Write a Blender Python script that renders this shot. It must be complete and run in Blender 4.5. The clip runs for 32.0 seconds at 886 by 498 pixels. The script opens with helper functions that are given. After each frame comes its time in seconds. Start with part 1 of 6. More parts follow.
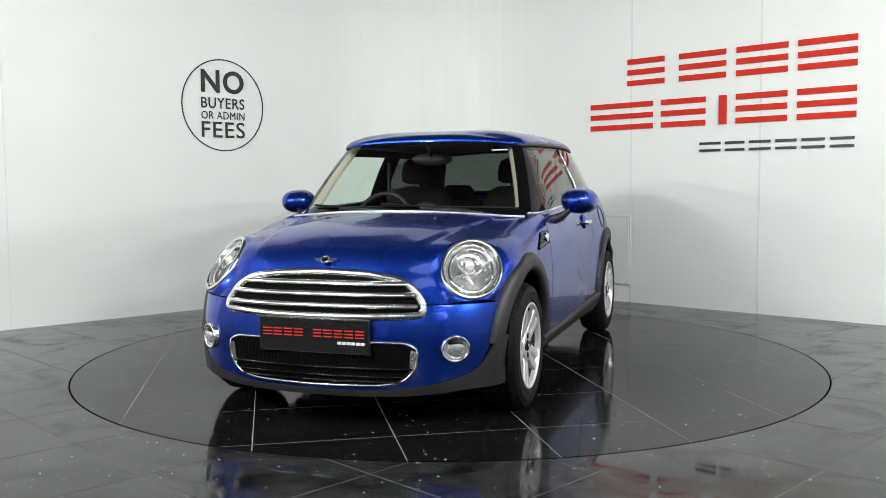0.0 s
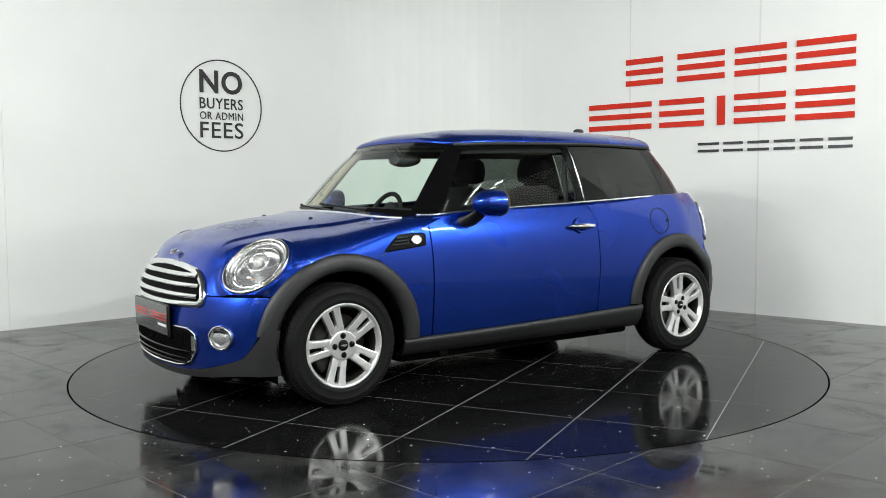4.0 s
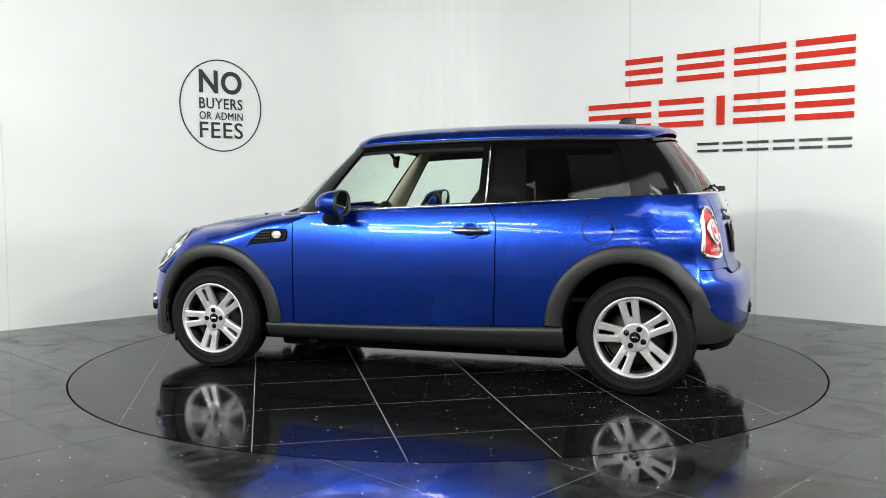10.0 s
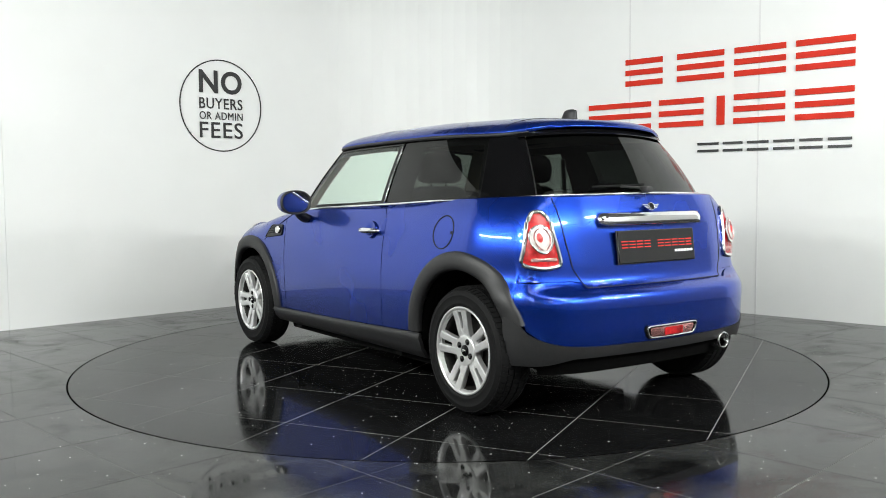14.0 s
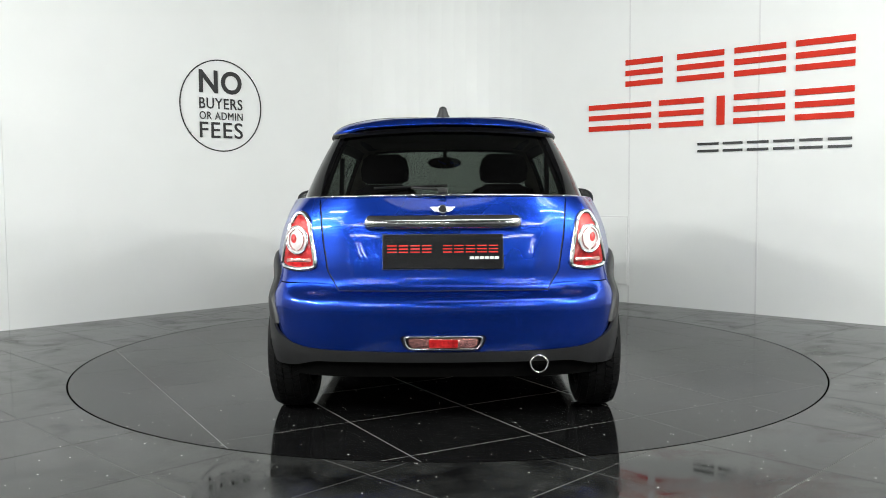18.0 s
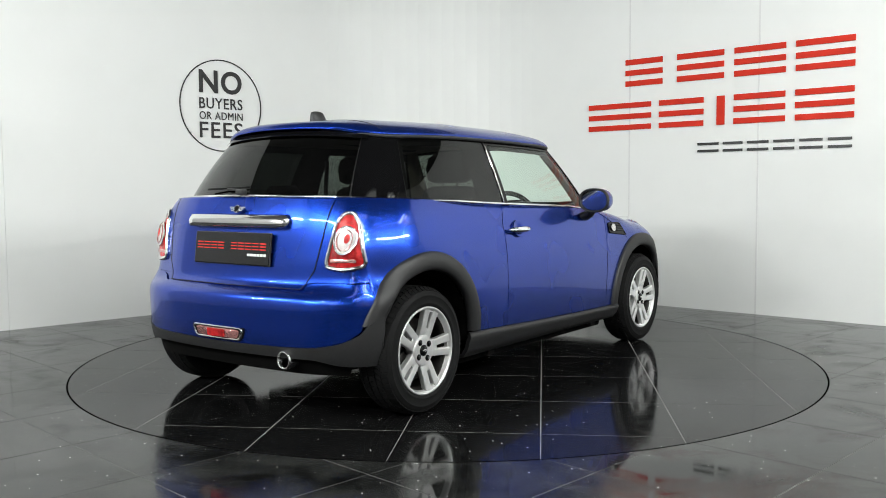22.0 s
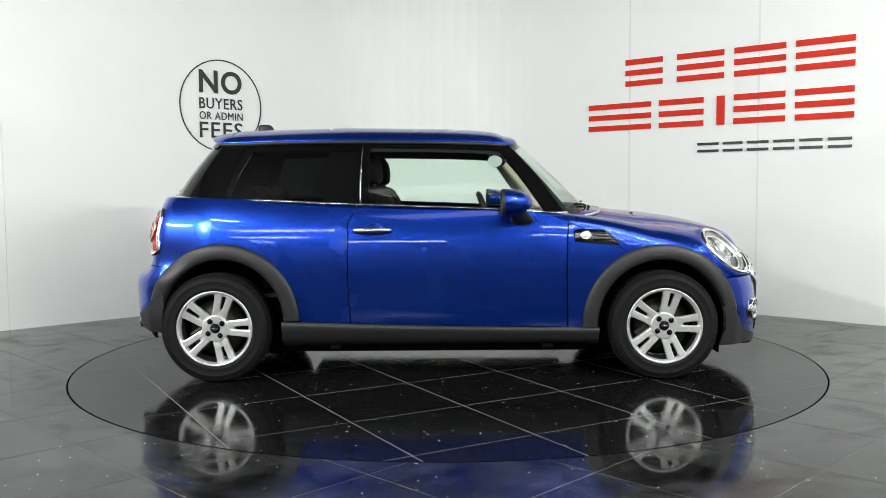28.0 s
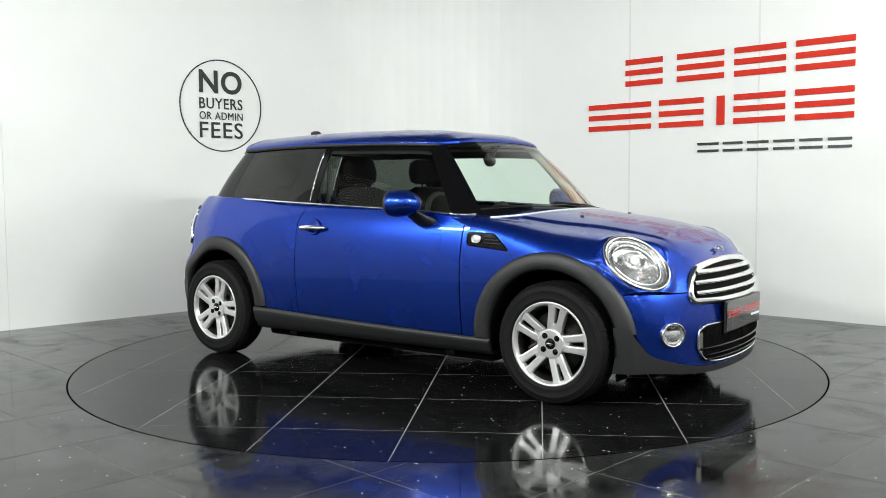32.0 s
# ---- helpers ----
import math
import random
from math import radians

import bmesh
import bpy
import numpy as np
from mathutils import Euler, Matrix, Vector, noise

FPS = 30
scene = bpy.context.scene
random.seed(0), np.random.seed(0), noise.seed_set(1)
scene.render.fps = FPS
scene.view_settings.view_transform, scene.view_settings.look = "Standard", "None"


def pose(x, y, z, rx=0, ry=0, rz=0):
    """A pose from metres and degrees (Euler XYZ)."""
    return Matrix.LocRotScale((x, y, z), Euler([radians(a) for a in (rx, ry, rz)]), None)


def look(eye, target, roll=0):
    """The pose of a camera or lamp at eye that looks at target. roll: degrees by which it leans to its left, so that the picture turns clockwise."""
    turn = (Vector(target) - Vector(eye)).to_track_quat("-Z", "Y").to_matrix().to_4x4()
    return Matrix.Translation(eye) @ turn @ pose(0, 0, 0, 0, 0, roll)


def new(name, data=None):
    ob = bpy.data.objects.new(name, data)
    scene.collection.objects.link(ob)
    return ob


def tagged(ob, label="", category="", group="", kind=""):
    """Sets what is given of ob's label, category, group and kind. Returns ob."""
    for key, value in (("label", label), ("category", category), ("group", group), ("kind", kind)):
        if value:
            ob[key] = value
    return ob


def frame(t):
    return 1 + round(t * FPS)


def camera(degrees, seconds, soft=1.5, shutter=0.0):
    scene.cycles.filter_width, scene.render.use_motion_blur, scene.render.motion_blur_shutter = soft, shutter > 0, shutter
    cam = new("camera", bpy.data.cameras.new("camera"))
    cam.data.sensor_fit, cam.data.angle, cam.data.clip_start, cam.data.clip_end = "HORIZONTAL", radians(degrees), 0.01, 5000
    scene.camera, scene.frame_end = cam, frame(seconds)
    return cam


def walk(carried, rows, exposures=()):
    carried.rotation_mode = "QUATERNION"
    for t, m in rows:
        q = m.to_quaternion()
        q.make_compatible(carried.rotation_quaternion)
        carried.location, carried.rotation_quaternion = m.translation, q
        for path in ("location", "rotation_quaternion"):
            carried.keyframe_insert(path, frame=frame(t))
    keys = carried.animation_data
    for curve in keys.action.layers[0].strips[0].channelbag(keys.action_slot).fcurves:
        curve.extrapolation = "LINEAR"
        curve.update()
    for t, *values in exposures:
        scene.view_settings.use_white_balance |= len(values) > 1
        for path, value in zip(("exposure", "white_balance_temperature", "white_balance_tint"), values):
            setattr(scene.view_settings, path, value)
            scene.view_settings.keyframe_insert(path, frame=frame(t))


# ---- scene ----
from mathutils.bvhtree import BVHTree

CAM_EYE = Vector((0.0, -5.6423, 1.0614))
CAM_WAY = Vector((-0.004262, 0.997707, -0.067548))
cam = camera(52.905, 32.0, soft=0.9)


def view(yaw, pitch):
    """The camera's pose, turned to the left and upwards by small angles in degrees."""
    way = Matrix.Rotation(math.radians(yaw), 3, "Z") @ (CAM_WAY + Vector((0, 0, math.radians(pitch))))
    return look(CAM_EYE, CAM_EYE + way, -0.395)


# the camera settles by a hair in the first five seconds, then stands still
walk(cam, [(0.0, view(0.087, -0.030)), (1.5, view(0.080, -0.015)), (2.2, view(0.036, -0.010)), (3.5, view(0.005, 0.0)), (5.5, view(-0.030, 0.0)), (18.0, view(-0.030, 0.0)), (32.0, view(-0.030, 0.0))],
     exposures=[(0.0, 0.19), (3.0, 0.18), (6.0, 0.11), (8.0, 0.19), (12.0, 0.31), (14.0, 0.34), (18.0, 0.26), (24.0, 0.17), (28.0, 0.26), (31.0, 0.33), (32.0, 0.34)])

# ---------------------------------------------------------------- world and light
world = bpy.data.worlds.new("world")
scene.world = world
world.use_nodes = True
world.node_tree.nodes["Background"].inputs[0].default_value = (0.75, 0.8, 0.85, 1)
world.node_tree.nodes["Background"].inputs[1].default_value = 0.05


# ---------------------------------------------------------------- materials
def material(name, color, rough=0.5, metal=0.0, coat=0.0, spec=0.5, grain=0.0, scale=40.0, bump=0.0, bump_scale=60.0,
             rough_var=0.0, emit=0.0):
    """A principled material whose colour and roughness vary at two scales."""
    m = bpy.data.materials.new(name)
    m.use_nodes = True
    nt = m.node_tree
    b = nt.nodes["Principled BSDF"]
    b.inputs["Base Color"].default_value = (*color, 1)
    b.inputs["Roughness"].default_value = rough
    b.inputs["Metallic"].default_value = metal
    b.inputs["Coat Weight"].default_value = coat
    b.inputs["Coat Roughness"].default_value = 0.03
    b.inputs["Specular IOR Level"].default_value = spec
    if emit:
        b.inputs["Emission Color"].default_value = (*color, 1)
        b.inputs["Emission Strength"].default_value = emit
    tc = nt.nodes.new("ShaderNodeTexCoord")
    if grain or rough_var:
        n1 = nt.nodes.new("ShaderNodeTexNoise")
        n1.inputs["Scale"].default_value = scale
        n1.inputs["Detail"].default_value = 6
        n2 = nt.nodes.new("ShaderNodeTexNoise")
        n2.inputs["Scale"].default_value = scale * 0.07
        n2.inputs["Detail"].default_value = 3
        add = nt.nodes.new("ShaderNodeMath")
        add.operation = "ADD"
        for n in (n1, n2):
            nt.links.new(tc.outputs["Object"], n.inputs["Vector"])
        nt.links.new(n1.outputs["Fac"], add.inputs[0])
        nt.links.new(n2.outputs["Fac"], add.inputs[1])
        if grain:
            mr = nt.nodes.new("ShaderNodeMapRange")
            mr.inputs["From Min"].default_value, mr.inputs["From Max"].default_value = 0.6, 1.4
            mr.inputs["To Min"].default_value, mr.inputs["To Max"].default_value = 1 - grain, 1 + grain
            nt.links.new(add.outputs[0], mr.inputs["Value"])
            mix = nt.nodes.new("ShaderNodeMix")
            mix.data_type, mix.blend_type = "RGBA", "MULTIPLY"
            mix.inputs["Factor"].default_value = 1
            mix.inputs["A"].default_value = (*color, 1)
            nt.links.new(mr.outputs[0], mix.inputs["B"])
            nt.links.new(mix.outputs["Result"], b.inputs["Base Color"])
        if rough_var:
            mr = nt.nodes.new("ShaderNodeMapRange")
            mr.inputs["From Min"].default_value, mr.inputs["From Max"].default_value = 0.6, 1.4
            mr.inputs["To Min"].default_value, mr.inputs["To Max"].default_value = max(rough - rough_var, 0.01), rough + rough_var
            nt.links.new(add.outputs[0], mr.inputs["Value"])
            nt.links.new(mr.outputs[0], b.inputs["Roughness"])
    if bump:
        n3 = nt.nodes.new("ShaderNodeTexNoise")
        n3.inputs["Scale"].default_value = bump_scale
        n3.inputs["Detail"].default_value = 4
        nt.links.new(tc.outputs["Object"], n3.inputs["Vector"])
        bp = nt.nodes.new("ShaderNodeBump")
        bp.inputs["Strength"].default_value = bump
        bp.inputs["Distance"].default_value = 0.002
        nt.links.new(n3.outputs["Fac"], bp.inputs["Height"])
        nt.links.new(bp.outputs[0], b.inputs["Normal"])
    return m


def glass_material(name, tint, base=0.05, rough=0.0):
    """Thin pane: tinted see-through with a clear gloss that grows at grazing angles."""
    m = bpy.data.materials.new(name)
    m.use_nodes = True
    nt = m.node_tree
    nt.nodes.remove(nt.nodes["Principled BSDF"])
    out = nt.nodes["Material Output"]
    tr = nt.nodes.new("ShaderNodeBsdfTransparent")
    tr.inputs[0].default_value = (*tint, 1)
    gl = nt.nodes.new("ShaderNodeBsdfGlossy")
    gl.inputs["Roughness"].default_value = rough
    gl.inputs["Color"].default_value = (1, 1, 1, 1)
    lw = nt.nodes.new("ShaderNodeLayerWeight")
    lw.inputs["Blend"].default_value = 0.5
    pw = nt.nodes.new("ShaderNodeMath")
    pw.operation = "POWER"
    pw.inputs[1].default_value = 5.0
    nt.links.new(lw.outputs["Facing"], pw.inputs[0])
    ad = nt.nodes.new("ShaderNodeMath")
    ad.operation = "MULTIPLY_ADD"
    ad.use_clamp = True
    ad.inputs[1].default_value = 0.9
    ad.inputs[2].default_value = 0.028 + base
    nt.links.new(pw.outputs[0], ad.inputs[0])
    mx = nt.nodes.new("ShaderNodeMixShader")
    nt.links.new(ad.outputs[0], mx.inputs[0])
    nt.links.new(tr.outputs[0], mx.inputs[1])
    nt.links.new(gl.outputs[0], mx.inputs[2])
    nt.links.new(mx.outputs[0], out.inputs["Surface"])
    return m


def paint_material():
    """Deep metallic blue paint under clear lacquer, with fine flake."""
    m = material("blue_paint", (0.004, 0.016, 0.23), rough=0.30, metal=0.86, coat=0.6)
    nt = m.node_tree
    b = nt.nodes["Principled BSDF"]
    tc = nt.nodes.new("ShaderNodeTexCoord")
    vo = nt.nodes.new("ShaderNodeTexVoronoi")
    vo.inputs["Scale"].default_value = 1800
    nt.links.new(tc.outputs["Object"], vo.inputs["Vector"])
    ns = nt.nodes.new("ShaderNodeTexNoise")
    ns.inputs["Scale"].default_value = 2.5
    nt.links.new(tc.outputs["Object"], ns.inputs["Vector"])
    mix = nt.nodes.new("ShaderNodeMix")
    mix.data_type = "RGBA"
    mix.inputs["A"].default_value = (0.0026, 0.0250, 0.240, 1)
    mix.inputs["B"].default_value = (0.0050, 0.0505, 0.455, 1)
    nt.links.new(vo.outputs["Color"], mix.inputs["Factor"])
    nt.links.new(mix.outputs["Result"], b.inputs["Base Color"])
    mr = nt.nodes.new("ShaderNodeMapRange")
    mr.inputs["To Min"].default_value, mr.inputs["To Max"].default_value = 0.235, 0.30
    nt.links.new(ns.outputs["Fac"], mr.inputs["Value"])
    nt.links.new(mr.outputs[0], b.inputs["Roughness"])
    b.inputs["Coat IOR"].default_value = 1.5
    b.inputs["Coat Roughness"].default_value = 0.008
    return m


def tile_material(name, seed):
    """Black polished granite: fine crystals, white flecks, smears left by mopping."""
    m = bpy.data.materials.new(name)
    m.use_nodes = True
    nt = m.node_tree
    b = nt.nodes["Principled BSDF"]
    geo = nt.nodes.new("ShaderNodeNewGeometry")
    info = nt.nodes.new("ShaderNodeObjectInfo")
    tc = nt.nodes.new("ShaderNodeTexCoord")
    off = nt.nodes.new("ShaderNodeVectorMath")
    off.operation = "ADD"
    comb = nt.nodes.new("ShaderNodeCombineXYZ")
    mul = nt.nodes.new("ShaderNodeMath")
    mul.operation = "MULTIPLY"
    mul.inputs[1].default_value = 37.0 + seed
    nt.links.new(info.outputs["Random"], mul.inputs[0])
    nt.links.new(mul.outputs[0], comb.inputs[0])
    nt.links.new(mul.outputs[0], comb.inputs[1])
    nt.links.new(tc.outputs["Object"], off.inputs[0])
    nt.links.new(comb.outputs[0], off.inputs[1])
    fleck = nt.nodes.new("ShaderNodeTexVoronoi")
    fleck.inputs["Scale"].default_value = 24
    nt.links.new(off.outputs[0], fleck.inputs["Vector"])
    lt = nt.nodes.new("ShaderNodeMath")
    lt.operation = "LESS_THAN"
    nt.links.new(fleck.outputs["Distance"], lt.inputs[0])
    keep = nt.nodes.new("ShaderNodeMath")
    keep.operation = "GREATER_THAN"
    keep.inputs[1].default_value = 0.38
    sep = nt.nodes.new("ShaderNodeSeparateColor")
    nt.links.new(fleck.outputs["Color"], sep.inputs[0])
    grow = nt.nodes.new("ShaderNodeMath")
    grow.operation = "MULTIPLY_ADD"
    grow.inputs[1].default_value, grow.inputs[2].default_value = 0.085, 0.02
    nt.links.new(sep.outputs[1], grow.inputs[0])
    nt.links.new(grow.outputs[0], lt.inputs[1])
    nt.links.new(sep.outputs[0], keep.inputs[0])
    both = nt.nodes.new("ShaderNodeMath")
    both.operation = "MULTIPLY"
    nt.links.new(lt.outputs[0], both.inputs[0])
    nt.links.new(keep.outputs[0], both.inputs[1])
    grain = nt.nodes.new("ShaderNodeTexNoise")
    grain.inputs["Scale"].default_value = 260
    grain.inputs["Detail"].default_value = 3
    nt.links.new(off.outputs[0], grain.inputs["Vector"])
    ramp = nt.nodes.new("ShaderNodeMix")
    ramp.data_type = "RGBA"
    ramp.inputs["A"].default_value = (0.0018, 0.0018, 0.0019, 1)
    ramp.inputs["B"].default_value = (0.008, 0.008, 0.0083, 1)
    nt.links.new(grain.outputs["Fac"], ramp.inputs["Factor"])
    mix = nt.nodes.new("ShaderNodeMix")
    mix.data_type = "RGBA"
    mix.inputs["B"].default_value = (0.95, 0.95, 0.92, 1)
    nt.links.new(both.outputs[0], mix.inputs["Factor"])
    nt.links.new(ramp.outputs["Result"], mix.inputs["A"])
    smear = nt.nodes.new("ShaderNodeTexNoise")
    smear.inputs["Scale"].default_value = 2.2
    smear.inputs["Detail"].default_value = 5
    smear.inputs["Distortion"].default_value = 1.5
    nt.links.new(geo.outputs["Position"] if seed else tc.outputs["Object"], smear.inputs["Vector"])
    mr = nt.nodes.new("ShaderNodeMapRange")
    mr.inputs["From Min"].default_value, mr.inputs["From Max"].default_value = (0.40, 0.72) if seed else (0.3, 0.75)
    mr.inputs["To Min"].default_value, mr.inputs["To Max"].default_value = (0.04, 0.30) if seed else (0.035, 0.19)
    nt.links.new(smear.outputs["Fac"], mr.inputs["Value"])
    nt.links.new(mr.outputs[0], b.inputs["Roughness"])
    dust = nt.nodes.new("ShaderNodeMix")
    dust.data_type, dust.blend_type = "RGBA", "ADD"
    dust.inputs["B"].default_value = (0.034, 0.035, 0.033, 1) if seed else (0.004, 0.004, 0.004, 1)
    wipe = nt.nodes.new("ShaderNodeTexNoise")
    wipe.inputs["Scale"].default_value = 3.1
    wipe.inputs["Detail"].default_value = 9
    wipe.inputs["Roughness"].default_value = 0.65
    wipe.inputs["Distortion"].default_value = 0.5
    nt.links.new(geo.outputs["Position"] if seed else tc.outputs["Object"], wipe.inputs["Vector"])
    md = nt.nodes.new("ShaderNodeMapRange")
    md.inputs["From Min"].default_value, md.inputs["From Max"].default_value = 0.38, 0.72
    nt.links.new(wipe.outputs["Fac"], md.inputs["Value"])
    nt.links.new(md.outputs[0], dust.inputs["Factor"])
    nt.links.new(mix.outputs["Result"], dust.inputs["A"])
    nt.links.new(dust.outputs["Result"], b.inputs["Base Color"])
    b.inputs["Specular IOR Level"].default_value = 0.25 if seed else 0.12
    return m


PAINT = paint_material()
PLASTIC = material("black_plastic", (0.013, 0.013, 0.014), rough=0.5, grain=0.25, scale=90, bump=0.12, bump_scale=900)
GLOSSBLACK = material("gloss_black", (0.003, 0.003, 0.0034), rough=0.08, spec=0.22, rough_var=0.02)
UNDER = material("underbody_black", (0.003, 0.003, 0.003), rough=0.9, spec=0.08, grain=0.3, scale=30)
RUBBER = material("tyre_rubber", (0.005, 0.005, 0.0053), rough=0.7, spec=0.18, grain=0.3, scale=60, bump=0.2, bump_scale=400)
ALLOY = material("silver_alloy", (0.74, 0.74, 0.74), rough=0.28, metal=0.68, coat=0.3, grain=0.06, scale=70)
CHROME = material("chrome", (0.88, 0.88, 0.88), rough=0.09, metal=1.0, rough_var=0.02, scale=60)
STEEL = material("brake_steel", (0.055, 0.053, 0.05), rough=0.45, metal=0.9, grain=0.3, scale=80)
CLEAR = glass_material("clear_glass", (0.88, 0.965, 0.91), 0.0)
PRIVACY = glass_material("privacy_glass", (0.082, 0.092, 0.085), 0.015)
LENS = glass_material("lamp_lens", (0.96, 0.97, 0.97), 0.01)
WALLMAT = material("white_gloss_wall", (0.80, 0.81, 0.80), rough=0.5, spec=0.2, grain=0.02, scale=3, bump=0.1, bump_scale=1.6, rough_var=0.06)
WALLMAT.node_tree.nodes["Principled BSDF"].inputs["Coat Weight"].default_value = 0.022
WALLMAT.node_tree.nodes["Principled BSDF"].inputs["Coat Roughness"].default_value = 0.10
TILE = tile_material("granite_tile", 0)
TILE_OUT = tile_material("granite_tile_outer", 5)
GROUT = material("tile_joint", (0.27, 0.27, 0.262), rough=0.7, grain=0.35, scale=12)
GAPBLACK = material("turntable_gap", (0.002, 0.002, 0.002), rough=1.0, spec=0.0, grain=0.2, scale=50)
GROUT_OUT = material("outer_tile_joint", (0.15, 0.15, 0.147), rough=0.8, grain=0.4, scale=9)
DARKGAP = material("dark_gap", (0.006, 0.006, 0.006), rough=0.6, grain=0.2, scale=50)
CEILMAT = material("ceiling_grey", (0.06, 0.06, 0.061), rough=0.8, grain=0.1, scale=4)
SIDEMAT = material("side_wall_white", (0.5, 0.5, 0.495), rough=0.6, grain=0.05, scale=3)
BACKMAT = material("showroom_wall_grey", (0.26, 0.26, 0.257), rough=0.6, grain=0.05, scale=3)
REDSIGN = material("red_acrylic", (0.60, 0.026, 0.010), rough=0.55, spec=0.2, grain=0.05, scale=20)
BLACKSIGN = material("black_acrylic", (0.012, 0.012, 0.013), rough=0.35, grain=0.1, scale=30)
LAMPGLOW = material("tube_glow", (0.97, 1.0, 0.96), emit=26.0)
PANELGLOW = material("panel_glow", (0.97, 1.0, 0.96), emit=1.9)
LAMPBODY = material("lamp_housing_white", (0.7, 0.7, 0.7), rough=0.5, grain=0.05)


# ---------------------------------------------------------------- mesh helpers
def mesh_object(name, verts, faces, mat, parent=None, label="", smooth=True):
    me = bpy.data.meshes.new(name)
    me.from_pydata([tuple(v) for v in verts], [], [tuple(int(i) for i in f) for f in faces])
    me.materials.append(mat)
    if smooth:
        me.polygons.foreach_set("use_smooth", [True] * len(me.polygons))
    me.update()
    ob = new(name, me)
    if parent is not None:
        ob.parent = parent
    if label:
        tagged(ob, label)
    return ob


def part(name, bm, mat, parent, label="", smooth=False):
    """One bmesh as one mesh object under a thing or a part."""
    me = bpy.data.meshes.new(name)
    bmesh.ops.recalc_face_normals(bm, faces=bm.faces)
    bm.to_mesh(me)
    bm.free()
    me.materials.append(mat)
    if smooth:
        me.polygons.foreach_set("use_smooth", [True] * len(me.polygons))
    ob = new(name, me)
    if parent is not None:
        ob.parent = parent
    if label:
        tagged(ob, label)
    return ob


def box(bm, lo, hi, bevel=0.0, m=None):
    """A bevelled box between two corners, optionally moved by m."""
    r = bmesh.ops.create_cube(bm, size=1.0)
    vs = r["verts"]
    for v in vs:
        v.co = Vector([lo[i] + (v.co[i] + 0.5) * (hi[i] - lo[i]) for i in range(3)])
    if bevel:
        es = list({e for v in vs for e in v.link_edges})
        rb = bmesh.ops.bevel(bm, geom=es, offset=bevel, segments=2, affect="EDGES", profile=0.6)
        vs = list({v for f in rb["faces"] for v in f.verts} | {v for v in vs if v.is_valid})
    if m is not None:
        for v in vs:
            v.co = m @ v.co
    return vs


def tube_mesh(pts, rad, seg=10, closed=False):
    """A tube along points; rad is one radius or one per point."""
    pts = [Vector(p_) for p_ in pts]
    n = len(pts)
    verts, faces = [], []
    for i, p_ in enumerate(pts):
        a = pts[(i - 1) % n] if (closed or i > 0) else pts[i]
        b_ = pts[(i + 1) % n] if (closed or i < n - 1) else pts[i]
        t = (b_ - a).normalized()
        up = Vector((0, 0, 1)) if abs(t.z) < 0.9 else Vector((1, 0, 0))
        s = t.cross(up).normalized()
        w = s.cross(t)
        r = rad[i] if isinstance(rad, (list, tuple)) else rad
        for k in range(seg):
            a_ = 2 * math.pi * k / seg
            verts.append(p_ + (s * math.cos(a_) + w * math.sin(a_)) * r)
    for i in range(n if closed else n - 1):
        j = (i + 1) % n
        for k in range(seg):
            l = (k + 1) % seg
            faces.append((i * seg + k, i * seg + l, j * seg + l, j * seg + k))
    if not closed:
        faces.append(tuple(range(seg - 1, -1, -1)))
        faces.append(tuple(range((n - 1) * seg, n * seg)))
    return verts, faces


def lathe(profile, seg=48, axis="y"):
    """Turns (radius, along) pairs round an axis."""
    verts, faces = [], []
    n = len(profile)
    for k in range(seg):
        a = 2 * math.pi * k / seg
        for r, h in profile:
            if axis == "y":
                verts.append((r * math.cos(a), h, r * math.sin(a)))
            elif axis == "x":
                verts.append((h, r * math.cos(a), r * math.sin(a)))
            else:
                verts.append((r * math.cos(a), r * math.sin(a), h))
    for k in range(seg):
        l = (k + 1) % seg
        for i in range(n - 1):
            faces.append((k * n + i, k * n + i + 1, l * n + i + 1, l * n + i))
    return verts, faces


def spline(ts, vs):
    """Natural cubic spline through values (scalars or tuples)."""
    ts = np.array(ts, float)
    vs = np.array(vs, float)
    n = len(ts)
    h = np.diff(ts)
    A = np.eye(n)
    B = np.zeros_like(vs)
    for i in range(1, n - 1):
        A[i, i - 1], A[i, i], A[i, i + 1] = h[i - 1], 2 * (h[i - 1] + h[i]), h[i]
        B[i] = 6 * ((vs[i + 1] - vs[i]) / h[i] - (vs[i] - vs[i - 1]) / h[i - 1])
    M = np.linalg.solve(A, B)

    def f(t):
        t = np.clip(np.asarray(t, float), ts[0], ts[-1])
        i = np.clip(np.searchsorted(ts, t) - 1, 0, n - 2)
        a, b_ = ts[i + 1] - t, t - ts[i]
        hh = h[i]
        if vs.ndim > 1:
            a, b_, hh = a[..., None], b_[..., None], hh[..., None]
        return (M[i] * a ** 3 + M[i + 1] * b_ ** 3) / (6 * hh) + (vs[i] / hh - M[i] * hh / 6) * a + (vs[i + 1] / hh - M[i + 1] * hh / 6) * b_
    return f


def smooth01(a, b_, x):
    t = np.clip((x - a) / (b_ - a), 0, 1)
    return t * t * (3 - 2 * t)


# ---------------------------------------------------------------- showroom shell
CORNER = Vector((-0.149, 4.176, 0))
DIR_L = Vector((-0.7250, -0.6888, 0))   # from the corner along the one wall
DIR_R = Vector((0.7433, -0.6690, 0))    # and along the other
CEIL = 4.2
FILLET = 1.55


